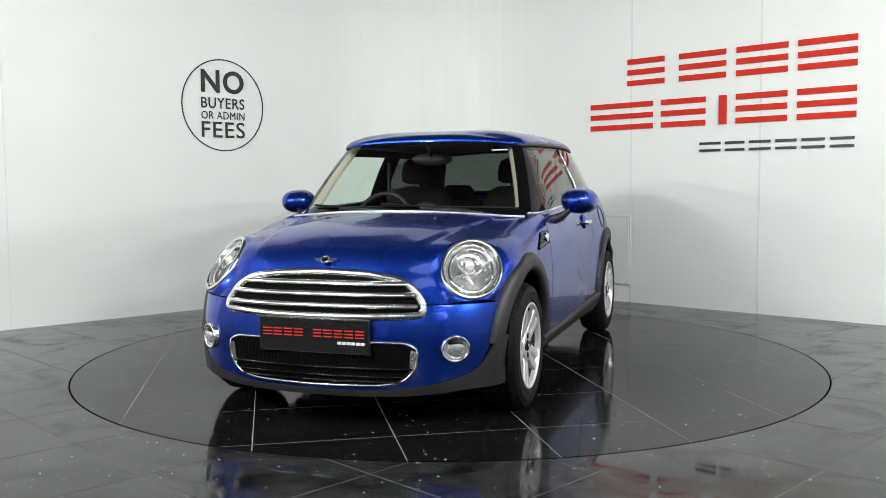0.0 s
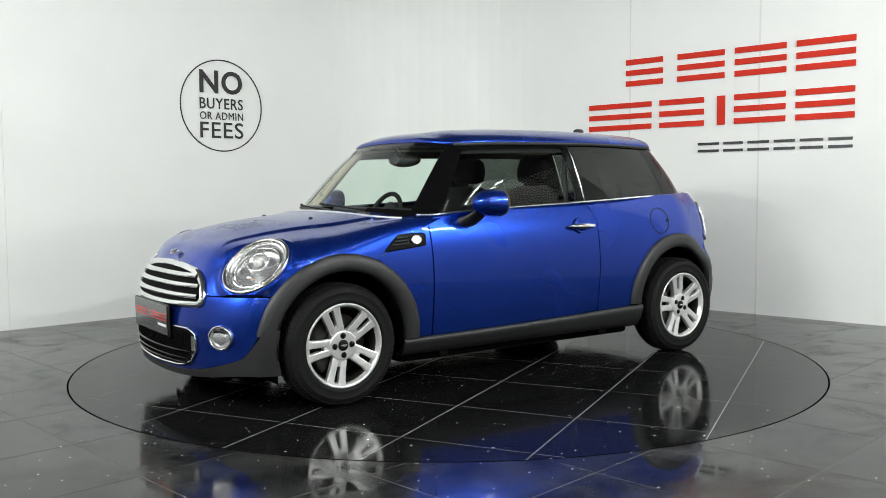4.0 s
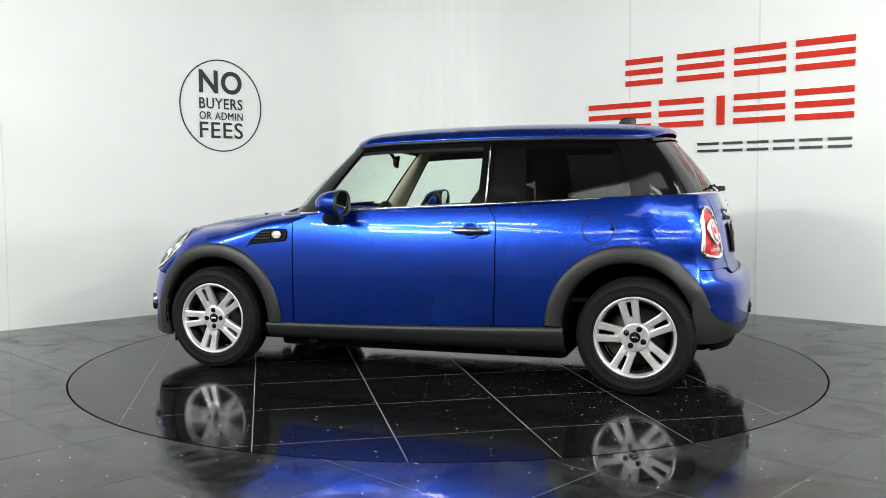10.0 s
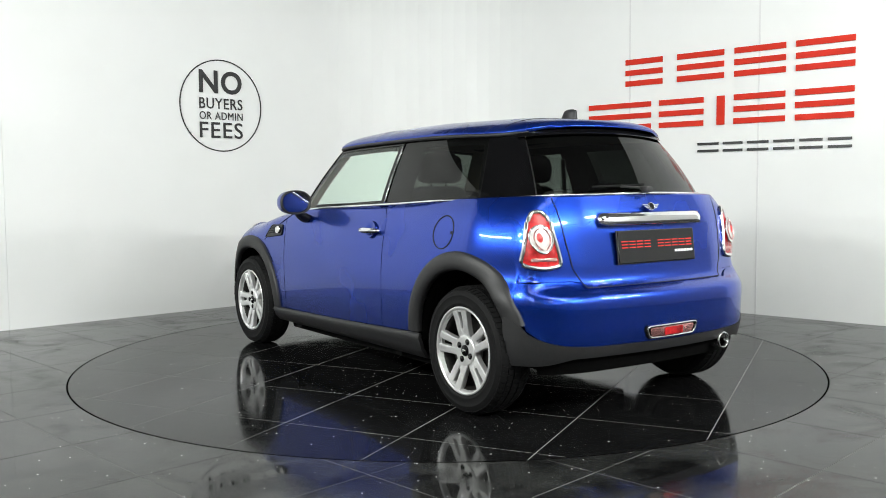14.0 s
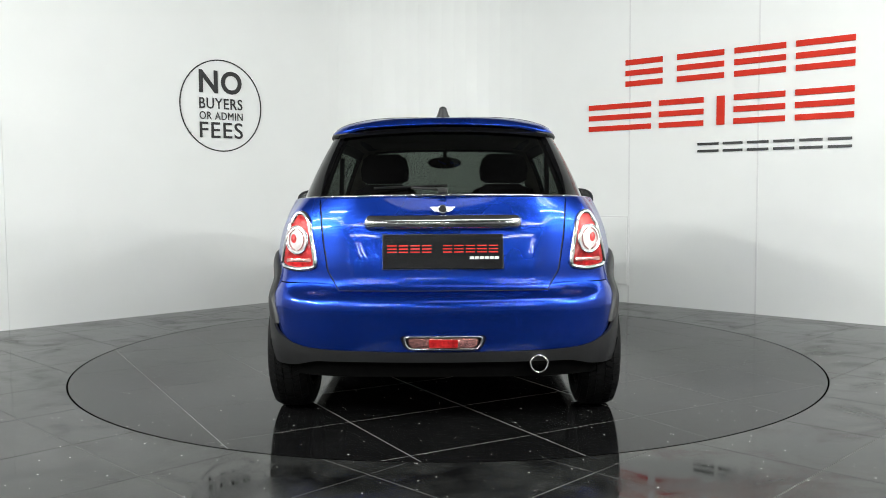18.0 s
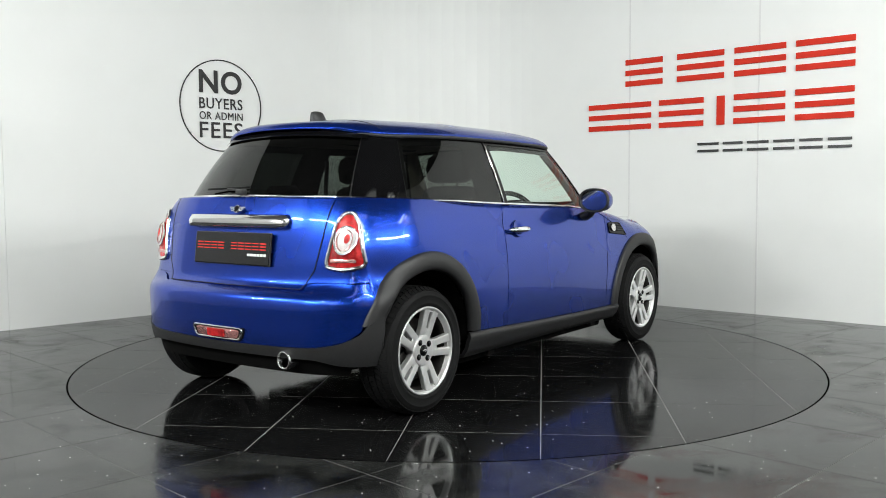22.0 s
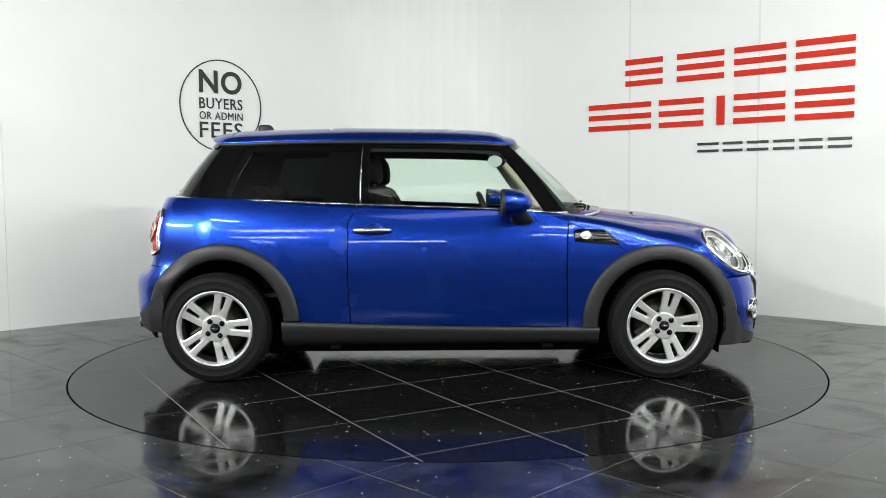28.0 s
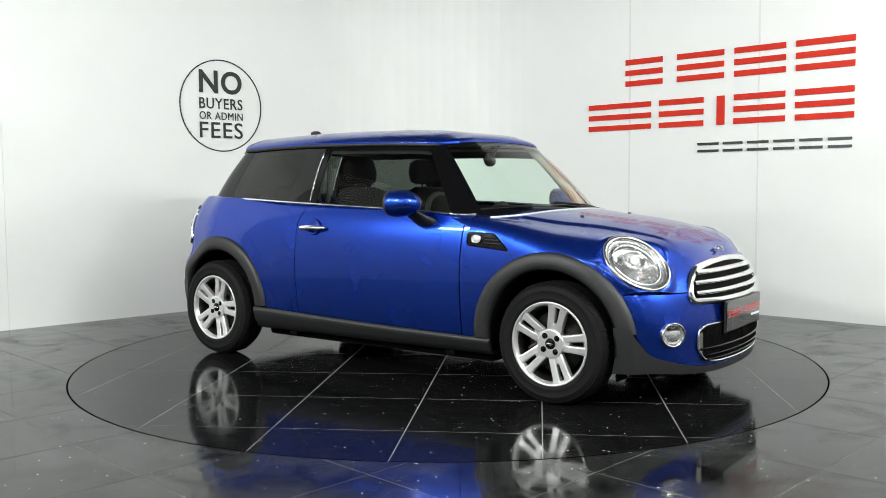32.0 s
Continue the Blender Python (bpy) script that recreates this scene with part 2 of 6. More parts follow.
def wall_path(s):
    """Plan point and inward normal at s metres along both walls; s = 0 in the middle of the rounded corner."""
    ang = math.acos(max(-1, min(1, DIR_L.dot(DIR_R))))
    t = FILLET / math.tan(ang / 2)
    arc = (math.pi - ang) * FILLET
    mid = ((DIR_L + DIR_R).normalized())
    centre = CORNER + mid * (FILLET / math.sin(ang / 2))
    if abs(s) <= arc / 2:
        a = s / FILLET
        out = -mid
        side = Vector((-out.y, out.x, 0))
        if side.dot(DIR_R) < 0:
            side = -side
        d = out * math.cos(a) + side * math.sin(a)
        return centre + d * FILLET, -d
    if s > 0:
        p_ = CORNER + DIR_R * (t + s - arc / 2)
        nrm = Vector((DIR_R.y, -DIR_R.x, 0))
    else:
        p_ = CORNER + DIR_L * (t - s - arc / 2)
        nrm = Vector((-DIR_L.y, DIR_L.x, 0))
    if nrm.dot(-p_) < 0:
        nrm = -nrm
    return p_, nrm


def s_of(x):
    """Metres along the walls of the point with that x on a straight wall."""
    best = min((abs(wall_path(k * 0.01)[0].x - x), k * 0.01) for k in range(-600, 601))
    return best[1]


def wall_strip(name, s0, s1, z0, z1, depth, mat, parent, label="", n=None):
    """A slab that follows the walls from s0 to s1, its face depth in front of the wall line."""
    n = n or max(1, int(abs(s1 - s0) / 0.12))
    front, back = [], []
    for i in range(n + 1):
        p_, q_ = wall_path(s0 + (s1 - s0) * i / n)
        front.append(p_ + q_ * depth)
        back.append(p_ - q_ * 0.02)
    verts, faces = [], []
    for f, b_ in zip(front, back):
        verts += [(f.x, f.y, z0), (f.x, f.y, z1), (b_.x, b_.y, z0), (b_.x, b_.y, z1)]
    for i in range(n):
        a, c = 4 * i, 4 * i + 4
        faces += [(a, c, c + 1, a + 1), (a + 2, a + 3, c + 3, c + 2), (a + 1, c + 1, c + 3, a + 3), (a, a + 2, c + 2, c)]
    faces += [(0, 1, 3, 2), (4 * n, 4 * n + 2, 4 * n + 3, 4 * n + 1)]
    me_ob = mesh_object(name, verts, faces, mat, parent, label, smooth=False)
    return me_ob


SEAM = [s_of(-3.36), s_of(-2.47), s_of(1.68), s_of(2.57)]
wall_corner = new("wall_corner")
tagged(wall_corner, "glossy white wall panels meeting in a rounded corner", "wall", kind="structure")
cuts = [-6.4, SEAM[0], SEAM[2], SEAM[3], SEAM[3] + 1.22, 6.4]
for a, b_ in zip(cuts[:-1], cuts[1:]):
    g = 0.0008 if a < 0.5 else 0.0018
    wall_strip("wall_panel", a + g, b_ - g, 0.0, CEIL, 0.0, WALLMAT, wall_corner)
for s in SEAM[2:]:
    wall_strip("joint_strip", s - 0.007, s + 0.007, 0.0, CEIL, 0.003, LAMPBODY, wall_corner, n=1)


def plain_wall(name, a, b_, mat, label):
    """A thick upright slab between two plan points."""
    a, b_ = Vector((*a, 0)), Vector((*b_, 0))
    d = (b_ - a).normalized()
    nrm = Vector((-d.y, d.x, 0)) * 0.12
    verts = []
    for p_ in (a, b_, b_ + nrm, a + nrm):
        verts += [(p_.x, p_.y, -0.02), (p_.x, p_.y, CEIL)]
    faces = [(0, 2, 3, 1), (2, 4, 5, 3), (4, 6, 7, 5), (6, 0, 1, 7), (1, 3, 5, 7), (0, 6, 4, 2)]
    ob = mesh_object(name, verts, faces, mat, smooth=False)
    return tagged(ob, label, "wall", kind="structure")


BACK = -16.0
EL, ER = wall_path(-6.4)[0], wall_path(6.4)[0]
plain_wall("wall_west", (EL.x, BACK), (EL.x, EL.y + 0.05), SIDEMAT, "plain grey showroom side wall")
plain_wall("wall_east", (ER.x, ER.y + 0.05), (ER.x, BACK), SIDEMAT, "plain grey showroom side wall")
plain_wall("wall_south", (ER.x + 0.12, BACK), (EL.x - 0.12, BACK), BACKMAT, "plain grey showroom rear wall")
bm = bmesh.new()
box(bm, (EL.x - 0.3, BACK - 0.2, CEIL), (ER.x + 0.3, 4.6, CEIL + 0.15))
ceiling = part("ceiling", bm, CEILMAT, None)
tagged(ceiling, "dark grey showroom ceiling", "ceiling", kind="structure")


def ceiling_light(x, y, turn, length=1.9, drop=0.18):
    """A batten with two tubes, hung below the ceiling."""
    base = new("ceiling_light")
    bm = bmesh.new()
    box(bm, (-length / 2, -0.27, 0.0), (length / 2, 0.27, 0.06), 0.008)
    part("housing", bm, LAMPBODY, base)
    for dy in (-0.18, 0.18):
        v, f = tube_mesh([(-length / 2 + 0.03, dy, -0.035), (length / 2 - 0.03, dy, -0.035)], 0.032, 10)
        mesh_object("tube", v, f, LAMPGLOW, base, "glowing white fluorescent tube")
    for dx in (-length / 2 + 0.2, length / 2 - 0.2):
        v, f = tube_mesh([(dx, 0, 0.06), (dx, 0, drop)], 0.006, 6)
        mesh_object("hanger", v, f, LAMPBODY, base)
    base.matrix_basis = pose(x, y, CEIL - drop, 0, 0, turn)
    return tagged(base, "white twin-tube batten light hanging from the ceiling", "ceiling light", "showroom ceiling lights")


LIGHTS = [(-3.6, -6.4, 90), (3.6, -6.4, 90), (-2.2, -7.6, 0), (2.2, -7.6, 0),
          (4.85, -2.1, -48), (2.1, -4.1, -13), (-2.9, -10.5, 0), (2.4, -10.8, 0), (-0.9, -13.4, 0), (-3.4, -13.2, 90), (3.7, -12.6, 90)]
for x, y, turn in LIGHTS:
    ceiling_light(x, y, turn)


light_panel = new("light_panel")
bm = bmesh.new()
box(bm, (-2.0, -0.34, 0.0), (2.0, 0.34, 0.09), 0.01)
part("housing", bm, LAMPBODY, light_panel)
for k in range(5):
    bm = bmesh.new()
    box(bm, (-1.97, -0.325 + 0.13 * k, -0.012), (1.97, -0.325 + 0.13 * k + 0.124, -0.002), 0.003)
    part("diffuser", bm, PANELGLOW, light_panel, "dimly glowing white diffuser strip")
light_panel.matrix_basis = pose(1.1, -3.75, CEIL - 0.10, 0, 0, 29)
tagged(light_panel, "long white light panel under the dark ceiling", "ceiling light", "showroom ceiling lights")


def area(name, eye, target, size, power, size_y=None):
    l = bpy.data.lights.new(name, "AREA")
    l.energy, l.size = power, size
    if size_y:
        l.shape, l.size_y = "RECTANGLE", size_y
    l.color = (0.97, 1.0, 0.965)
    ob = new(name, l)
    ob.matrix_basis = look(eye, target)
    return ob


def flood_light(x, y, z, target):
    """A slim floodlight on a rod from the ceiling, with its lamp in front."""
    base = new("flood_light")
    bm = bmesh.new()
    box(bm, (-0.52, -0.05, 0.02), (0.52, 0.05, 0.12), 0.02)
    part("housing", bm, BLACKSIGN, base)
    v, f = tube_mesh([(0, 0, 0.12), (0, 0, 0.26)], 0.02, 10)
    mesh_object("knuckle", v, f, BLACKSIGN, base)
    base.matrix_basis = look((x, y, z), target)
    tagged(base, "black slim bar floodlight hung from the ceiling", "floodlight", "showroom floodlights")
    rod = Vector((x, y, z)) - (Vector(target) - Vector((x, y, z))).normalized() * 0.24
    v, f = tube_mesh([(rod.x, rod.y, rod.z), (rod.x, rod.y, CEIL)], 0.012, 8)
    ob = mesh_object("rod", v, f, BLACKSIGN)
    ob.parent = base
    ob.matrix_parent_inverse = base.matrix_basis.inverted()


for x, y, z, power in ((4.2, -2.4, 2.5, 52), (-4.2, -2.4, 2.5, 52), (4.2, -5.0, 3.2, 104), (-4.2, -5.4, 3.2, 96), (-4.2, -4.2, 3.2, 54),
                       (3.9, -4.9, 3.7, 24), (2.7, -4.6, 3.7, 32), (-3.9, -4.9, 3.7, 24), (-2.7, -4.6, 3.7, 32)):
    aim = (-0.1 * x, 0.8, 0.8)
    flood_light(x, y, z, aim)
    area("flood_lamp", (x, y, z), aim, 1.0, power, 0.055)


# ---------------------------------------------------------------- floor and turntable
RING = 2.243
TILE_SIZE = 0.6
JOINT = 0.0019


def clip_cell(cx, cy, ang, inside, radius):
    """Outlines of one tile cut by the turntable's circle: (outlines, was it cut)."""
    h = TILE_SIZE / 2 - JOINT
    c, s = math.cos(ang), math.sin(ang)
    n = 60
    pts = []
    for ax, ay, bx, by in ((-h, -h, h, -h), (h, -h, h, h), (h, h, -h, h), (-h, h, -h, -h)):
        for k in range(n):
            x, y = ax + (bx - ax) * k / n, ay + (by - ay) * k / n
            X, Y = cx + c * x - s * y, cy + s * x + c * y
            pts.append((X, Y, (math.hypot(X, Y) <= radius) == inside, k == 0))
    m = len(pts)
    good = [p_[2] for p_ in pts]
    if all(good):
        return [[(p_[0], p_[1]) for p_ in pts if p_[3]]], False
    if not any(good):
        return [], True
    outs = []
    starts = [i for i in range(m) if good[i] and not good[i - 1]]
    for i in starts:
        run = [i]
        while good[(run[-1] + 1) % m]:
            run.append((run[-1] + 1) % m)
        def cross(p_, q_):
            t0, t1 = 0.0, 1.0
            for _ in range(24):
                t = (t0 + t1) / 2
                r = math.hypot(p_[0] + (q_[0] - p_[0]) * t, p_[1] + (q_[1] - p_[1]) * t)
                if (r <= radius) == inside:
                    t0 = t
                else:
                    t1 = t
            return (p_[0] + (q_[0] - p_[0]) * t0, p_[1] + (q_[1] - p_[1]) * t0)
        first = cross(pts[run[0]], pts[run[0] - 1])
        last = cross(pts[run[-1]], pts[(run[-1] + 1) % m])
        poly = [first] + [(pts[k][0], pts[k][1]) for k in run if pts[k][3]] + [last]
        a0, a1 = math.atan2(last[1], last[0]), math.atan2(first[1], first[0])
        d = (a1 - a0 + math.pi) % (2 * math.pi) - math.pi
        k = max(2, int(abs(d) / 0.02))
        poly += [(radius * math.cos(a0 + d * q_ / k), radius * math.sin(a0 + d * q_ / k)) for q_ in range(1, k)]
        outs.append(poly)
    return outs, True


def make_tiles(parent, inside, ang, radius, off, reach, mat, keep):
    """Granite tiles, each a piece of its own; whole ones share one mesh."""
    h = TILE_SIZE / 2 - JOINT
    e = 0.0006
    shared = None
    c, s = math.cos(ang), math.sin(ang)
    for i in range(-reach, reach):
        for j in range(-reach, reach):
            lx, ly = (i + 0.5) * TILE_SIZE + off[0], (j + 0.5) * TILE_SIZE + off[1]
            cx, cy = c * lx - s * ly, s * lx + c * ly
            if not keep(cx, cy):
                continue
            outs, cut = clip_cell(cx, cy, ang, inside, radius)
            if not cut:
                if shared is None:
                    v = [(-h, -h, -0.006), (h, -h, -0.006), (h, h, -0.006), (-h, h, -0.006), (-h, -h, -e), (h, -h, -e), (h, h, -e), (-h, h, -e),
                         (-h + e, -h + e, 0), (h - e, -h + e, 0), (h - e, h - e, 0), (-h + e, h - e, 0)]
                    f = [(8, 9, 10, 11)]
                    for a in range(4):
                        b_ = (a + 1) % 4
                        f += [(a, b_, b_ + 4, a + 4), (a + 4, b_ + 4, b_ + 8, a + 8)]
                    ob = mesh_object("tile", v, f, mat, parent, smooth=False)
                    shared = ob.data
                else:
                    ob = new("tile", shared)
                    ob.parent = parent
                ob.matrix_basis = pose(cx, cy, 0, 0, 0, math.degrees(ang))
            else:
                for out in outs:
                    n = len(out)
                    if n < 3:
                        continue
                    v = [(x - cx, y - cy, -0.006) for x, y in out] + [(x - cx, y - cy, 0.0) for x, y in out]
                    f = [tuple(range(n, 2 * n))] + [(a, (a + 1) % n, (a + 1) % n + n, a + n) for a in range(n)]
                    ob = mesh_object("tile", v, f, mat, parent, smooth=False)
                    ob.matrix_basis = pose(cx, cy, 0)


def disc(r0, r1, z0, z1, seg=128):
    """A flat ring with thickness."""
    v, f = [], []
    for k in range(seg):
        a = 2 * math.pi * k / seg
        c, s = math.cos(a), math.sin(a)
        v += [(r0 * c, r0 * s, z0), (r1 * c, r1 * s, z0), (r1 * c, r1 * s, z1), (r0 * c, r0 * s, z1)]
    for k in range(seg):
        a, b_ = 4 * k, 4 * ((k + 1) % seg)
        f += [(a, b_, b_ + 1, a + 1), (a + 1, b_ + 1, b_ + 2, a + 2), (a + 2, b_ + 2, b_ + 3, a + 3), (a + 3, b_ + 3, b_, a)]
    return v, f


floor_bed = new("floor")
tagged(floor_bed, "polished black granite tiles laid diagonally round the turntable", "floor", kind="structure")
bm = bmesh.new()
box(bm, (EL.x - 0.3, BACK - 0.2, -0.12), (ER.x + 0.3, 4.6, -0.0010))
part("floor_bed", bm, GROUT_OUT, floor_bed)
bm = bmesh.new()
box(bm, (EL.x - 0.1, BACK, -0.0008), (ER.x + 0.1, -5.9, -0.0004))
part("rear_paving", bm, TILE_OUT, floor_bed)
# flat black strip, coloured to paint the dark of the turntable's gap
v, f = disc(RING + 0.001, RING + 0.005, -0.006, -0.0002)
mesh_object("gap_strip", v, f, GAPBLACK, floor_bed, smooth=False)

turntable = new("turntable")
tagged(turntable, "round floor turntable tiled in polished black granite", "turntable")
v, f = disc(0.0, RING - 0.005, -0.006, -0.0005)
mesh_object("plate", v, f, GROUT, turntable, smooth=False)
# inner half of the gap, its shade put into the black colour
v, f = disc(RING - 0.005, RING + 0.001, -0.006, -0.0003)
mesh_object("rim", v, f, GAPBLACK, turntable, smooth=False)

# ---------------------------------------------------------------- wall signs
def text_mesh(word, size, bold=0.0, depth=0.002, space=1.0):
    cu = bpy.data.curves.new("lettering", "FONT")
    cu.body, cu.size, cu.offset, cu.extrude = word, size, bold, depth
    cu.align_x = "CENTER"
    cu.space_character = space
    cu.resolution_u = 4
    ob = bpy.data.objects.new("lettering", cu)
    scene.collection.objects.link(ob)
    bpy.context.view_layer.update()
    me = bpy.data.meshes.new_from_object(ob.evaluated_get(bpy.context.evaluated_depsgraph_get()))
    bpy.data.objects.remove(ob)
    return me


def on_wall(s, z, depth=0.0):
    """A frame on the wall: x along it, y up, z out of it."""
    p_, nrm = wall_path(s)
    xa = Vector((0, 0, 1)).cross(nrm)
    m = Matrix((xa, Vector((0, 0, 1)), nrm)).transposed().to_4x4()
    m.translation = p_ + nrm * depth + Vector((0, 0, z))
    return m


notice = new("wall_notice")
notice.matrix_basis = on_wall(s_of(-2.012), 1.816, 0.004)
R_N = 0.409
v, f = [], []
for k in range(96):
    a = 2 * math.pi * k / 96
    for r, z in ((R_N, 0), (R_N, 0.003), (R_N - 0.011, 0.003), (R_N - 0.011, 0)):
        v.append((r * math.cos(a), r * math.sin(a), z))
for k in range(96):
    a, b_ = 4 * k, 4 * ((k + 1) % 96)
    f += [(a + i, b_ + i, b_ + (i + 1) % 4, a + (i + 1) % 4) for i in range(4)]
mesh_object("ring", v, f, BLACKSIGN, notice, smooth=False)
for word, size, z, width, bold in (("NO", 0.275, 0.115, 0.425, 0.0065), ("BUYERS", 0.135, -0.028, 0.43, 0.001),
                                   ("OR ADMIN", 0.098, -0.125, 0.43, 0.0), ("FEES", 0.20, -0.286, 0.43, 0.0012)):
    me = text_mesh(word, size, bold, space=1.10)
    xs = [q_.co.x for q_ in me.vertices]
    k = width / (max(xs) - min(xs))
    mid = (max(xs) + min(xs)) / 2
    for q_ in me.vertices:
        q_.co.x = (q_.co.x - mid) * k - 0.005
        q_.co.z += 0.002
    me.materials.append(BLACKSIGN)
    ob = new("lettering", me)
    ob.parent = notice
    ob.location = (0, z, 0)
tagged(notice, "round black-lettered no fees notice on the glossy white wall", "sign")

logo = new("wall_logo")
s_mid = s_of(2.2)
logo.matrix_basis = on_wall(s_mid, 0.0, 0.003)


def logo_bar(x0, x1, z0, z1, mat):
    a, b_ = s_of(x0) - s_mid, s_of(x1) - s_mid
    bm = bmesh.new()
    box(bm, (a, z0, 0.0), (b_, z1, 0.010), 0.001)
    part("bar", bm, mat, logo)


# upper line, lower line and the small black line, as plain bars
for x0, x1 in ((1.645, 1.925), (2.025, 2.348), (2.41, 2.73), (2.795, 3.127)):
    for k in range(3):
        z = 1.975 + 0.0955 * k
        logo_bar(x0, x1, z, z + 0.048, REDSIGN)
for x0, x1 in ((1.36, 1.84), (1.90, 2.21), (2.305, 2.350), (2.41, 2.73), (2.795, 3.125)):
    if x1 - x0 < 0.1:
        logo_bar(x0, x1, 1.585, 1.828, REDSIGN)
        continue
    for k in range(3):
        z = 1.585 + 0.0985 * k
        logo_bar(x0, x1, z, z + 0.047, REDSIGN)
for x0, x1 in ((2.178, 2.318), (2.345, 2.475), (2.505, 2.635), (2.665, 2.795), (2.825, 2.955), (2.985, 3.120)):
    for z in (1.358, 1.418):
        logo_bar(x0, x1, z, z + 0.021, BLACKSIGN)
tagged(logo, "raised red and black bar logo on the white wall", "sign")

hatch = new("access_panel")
hatch.matrix_basis = on_wall(s_of(1.52), 0.0, 0.0)
bm = bmesh.new()
box(bm, (-0.21, 0.16, 0.0), (0.21, 0.80, 0.012), 0.003)
part("frame", bm, LAMPBODY, hatch)
bm = bmesh.new()
box(bm, (-0.195, 0.175, 0.006), (0.195, 0.785, 0.015), 0.002)
part("door", bm, WALLMAT, hatch)
tagged(hatch, "small white access panel low on the wall", "access panel")

# ---------------------------------------------------------------- the car: x forward, y to its left, origin midway between the axles
car = new("car")
tagged(car, "blue three-door hatchback with black wheel arches on the turntable", "car")

# widest plan outline, from the nose's middle round to the tail's middle
OUTLINE = [(1.905, 0), (1.889, 0.25), (1.846, 0.45), (1.757, 0.635), (1.622, 0.746), (1.45, 0.797), (1.2, 0.806), (0.7, 0.806),
           (0.1, 0.808), (-0.6, 0.812), (-1.1, 0.818), (-1.4, 0.806), (-1.575, 0.765), (-1.70, 0.64), (-1.767, 0.38), (-1.79, 0)]
_o = np.array(OUTLINE)
_l = np.concatenate([[0], np.cumsum(np.hypot(*np.diff(_o, axis=0).T))])
# mirrored ends keep the outline square to the middle line
_m = 3
_tt = np.concatenate([-_l[_m:0:-1], _l, 2 * _l[-1] - _l[-2:-2 - _m:-1]])
_oo = np.concatenate([_o[_m:0:-1] * [1, -1], _o, _o[-2:-2 - _m:-1] * [1, -1]])
_of = spline(_tt, _oo)
ULEN = _l[-1]
_ug = np.linspace(0, ULEN, 1500)
_xg = _of(_ug)[:, 0]


def u_of(x):
    """Outline length at which the outline has that x."""
    return float(np.interp(-x, -_xg, _ug))


F_IN = spline([.10, .14, .20, .30, .42, .50, .56, .62, .70, .76], [.06, .03, .012, .004, .0, .012, .030, .060, .112, .160])
S_IN = spline([.10, .20, .30, .45, .56, .66, .74, .82, .88, .94, 1.0, 1.04], [.05, .035, .018, .004, .0, .002, .009, .022, .038, .061, .092, .118])
R_IN = spline([.10, .20, .30, .40, .50, .565, .59, .615, .64, .70, .80, .90, .97, 1.03], [.12, .07, .022, .004, .0, .004, .022, .066, .086, .098, .115, .137, .162, .19])
RC_IN = spline([.10, .20, .30, .40, .50, .58, .61, .65, .75, .85, .92, .98, 1.03], [.10, .06, .022, .006, .002, .004, .016, .036, .046, .064, .090, .124, .165])
BELT = spline([-1.9, -1.36, -.78, -.43, 0, .29, .575, .7], [1.022, 1.014, .994, .977, .956, .945, .918, .905])
Z_SH = spline([.5, .6, .9, 1.2, 1.45, 1.62, 1.77, 1.91], [.922, .915, .862, .820, .795, .782, .775, .765])
D_SH = spline([.5, .6, .9, 1.2, 1.45, 1.62, 1.77, 1.91], [.045, .045, .045, .055, .085, .125, .160, .165])
ZC = spline([.55, .75, .93, 1.08, 1.2, 1.437, 1.6, 1.70, 1.76, 1.80], [.952, .945, .935, .918, .905, .872, .835, .80, .768, .738])


AIM_F = spline([.5, .6, .9, 1.2, 1.45, 1.63, 1.775, 1.855, 1.92], [.84, .93, .99, 1.05, 1.10, 1.15, 1.25, 1.38, 1.56])


def inset(x, z):
    wf = smooth01(1.38, 1.82, x)
    wr = smooth01(-1.25, -1.52, x)
    wc = smooth01(-1.60, -1.735, x)
    return wf * F_IN(z) + wr * (wc * R_IN(z) + (1 - wc) * RC_IN(z)) + (1 - wf - wr) * S_IN(z)


def aim(x):
    """Plan point on the middle line towards which the outline draws in."""
    if x > 0.6:
        return float(AIM_F(x))
    if x > 0.0:
        return x + 0.33 * float(smooth01(0.0, 0.6, x))
    if x > -0.9:
        return x
    return -0.9 + (x + 0.9) * 0.15


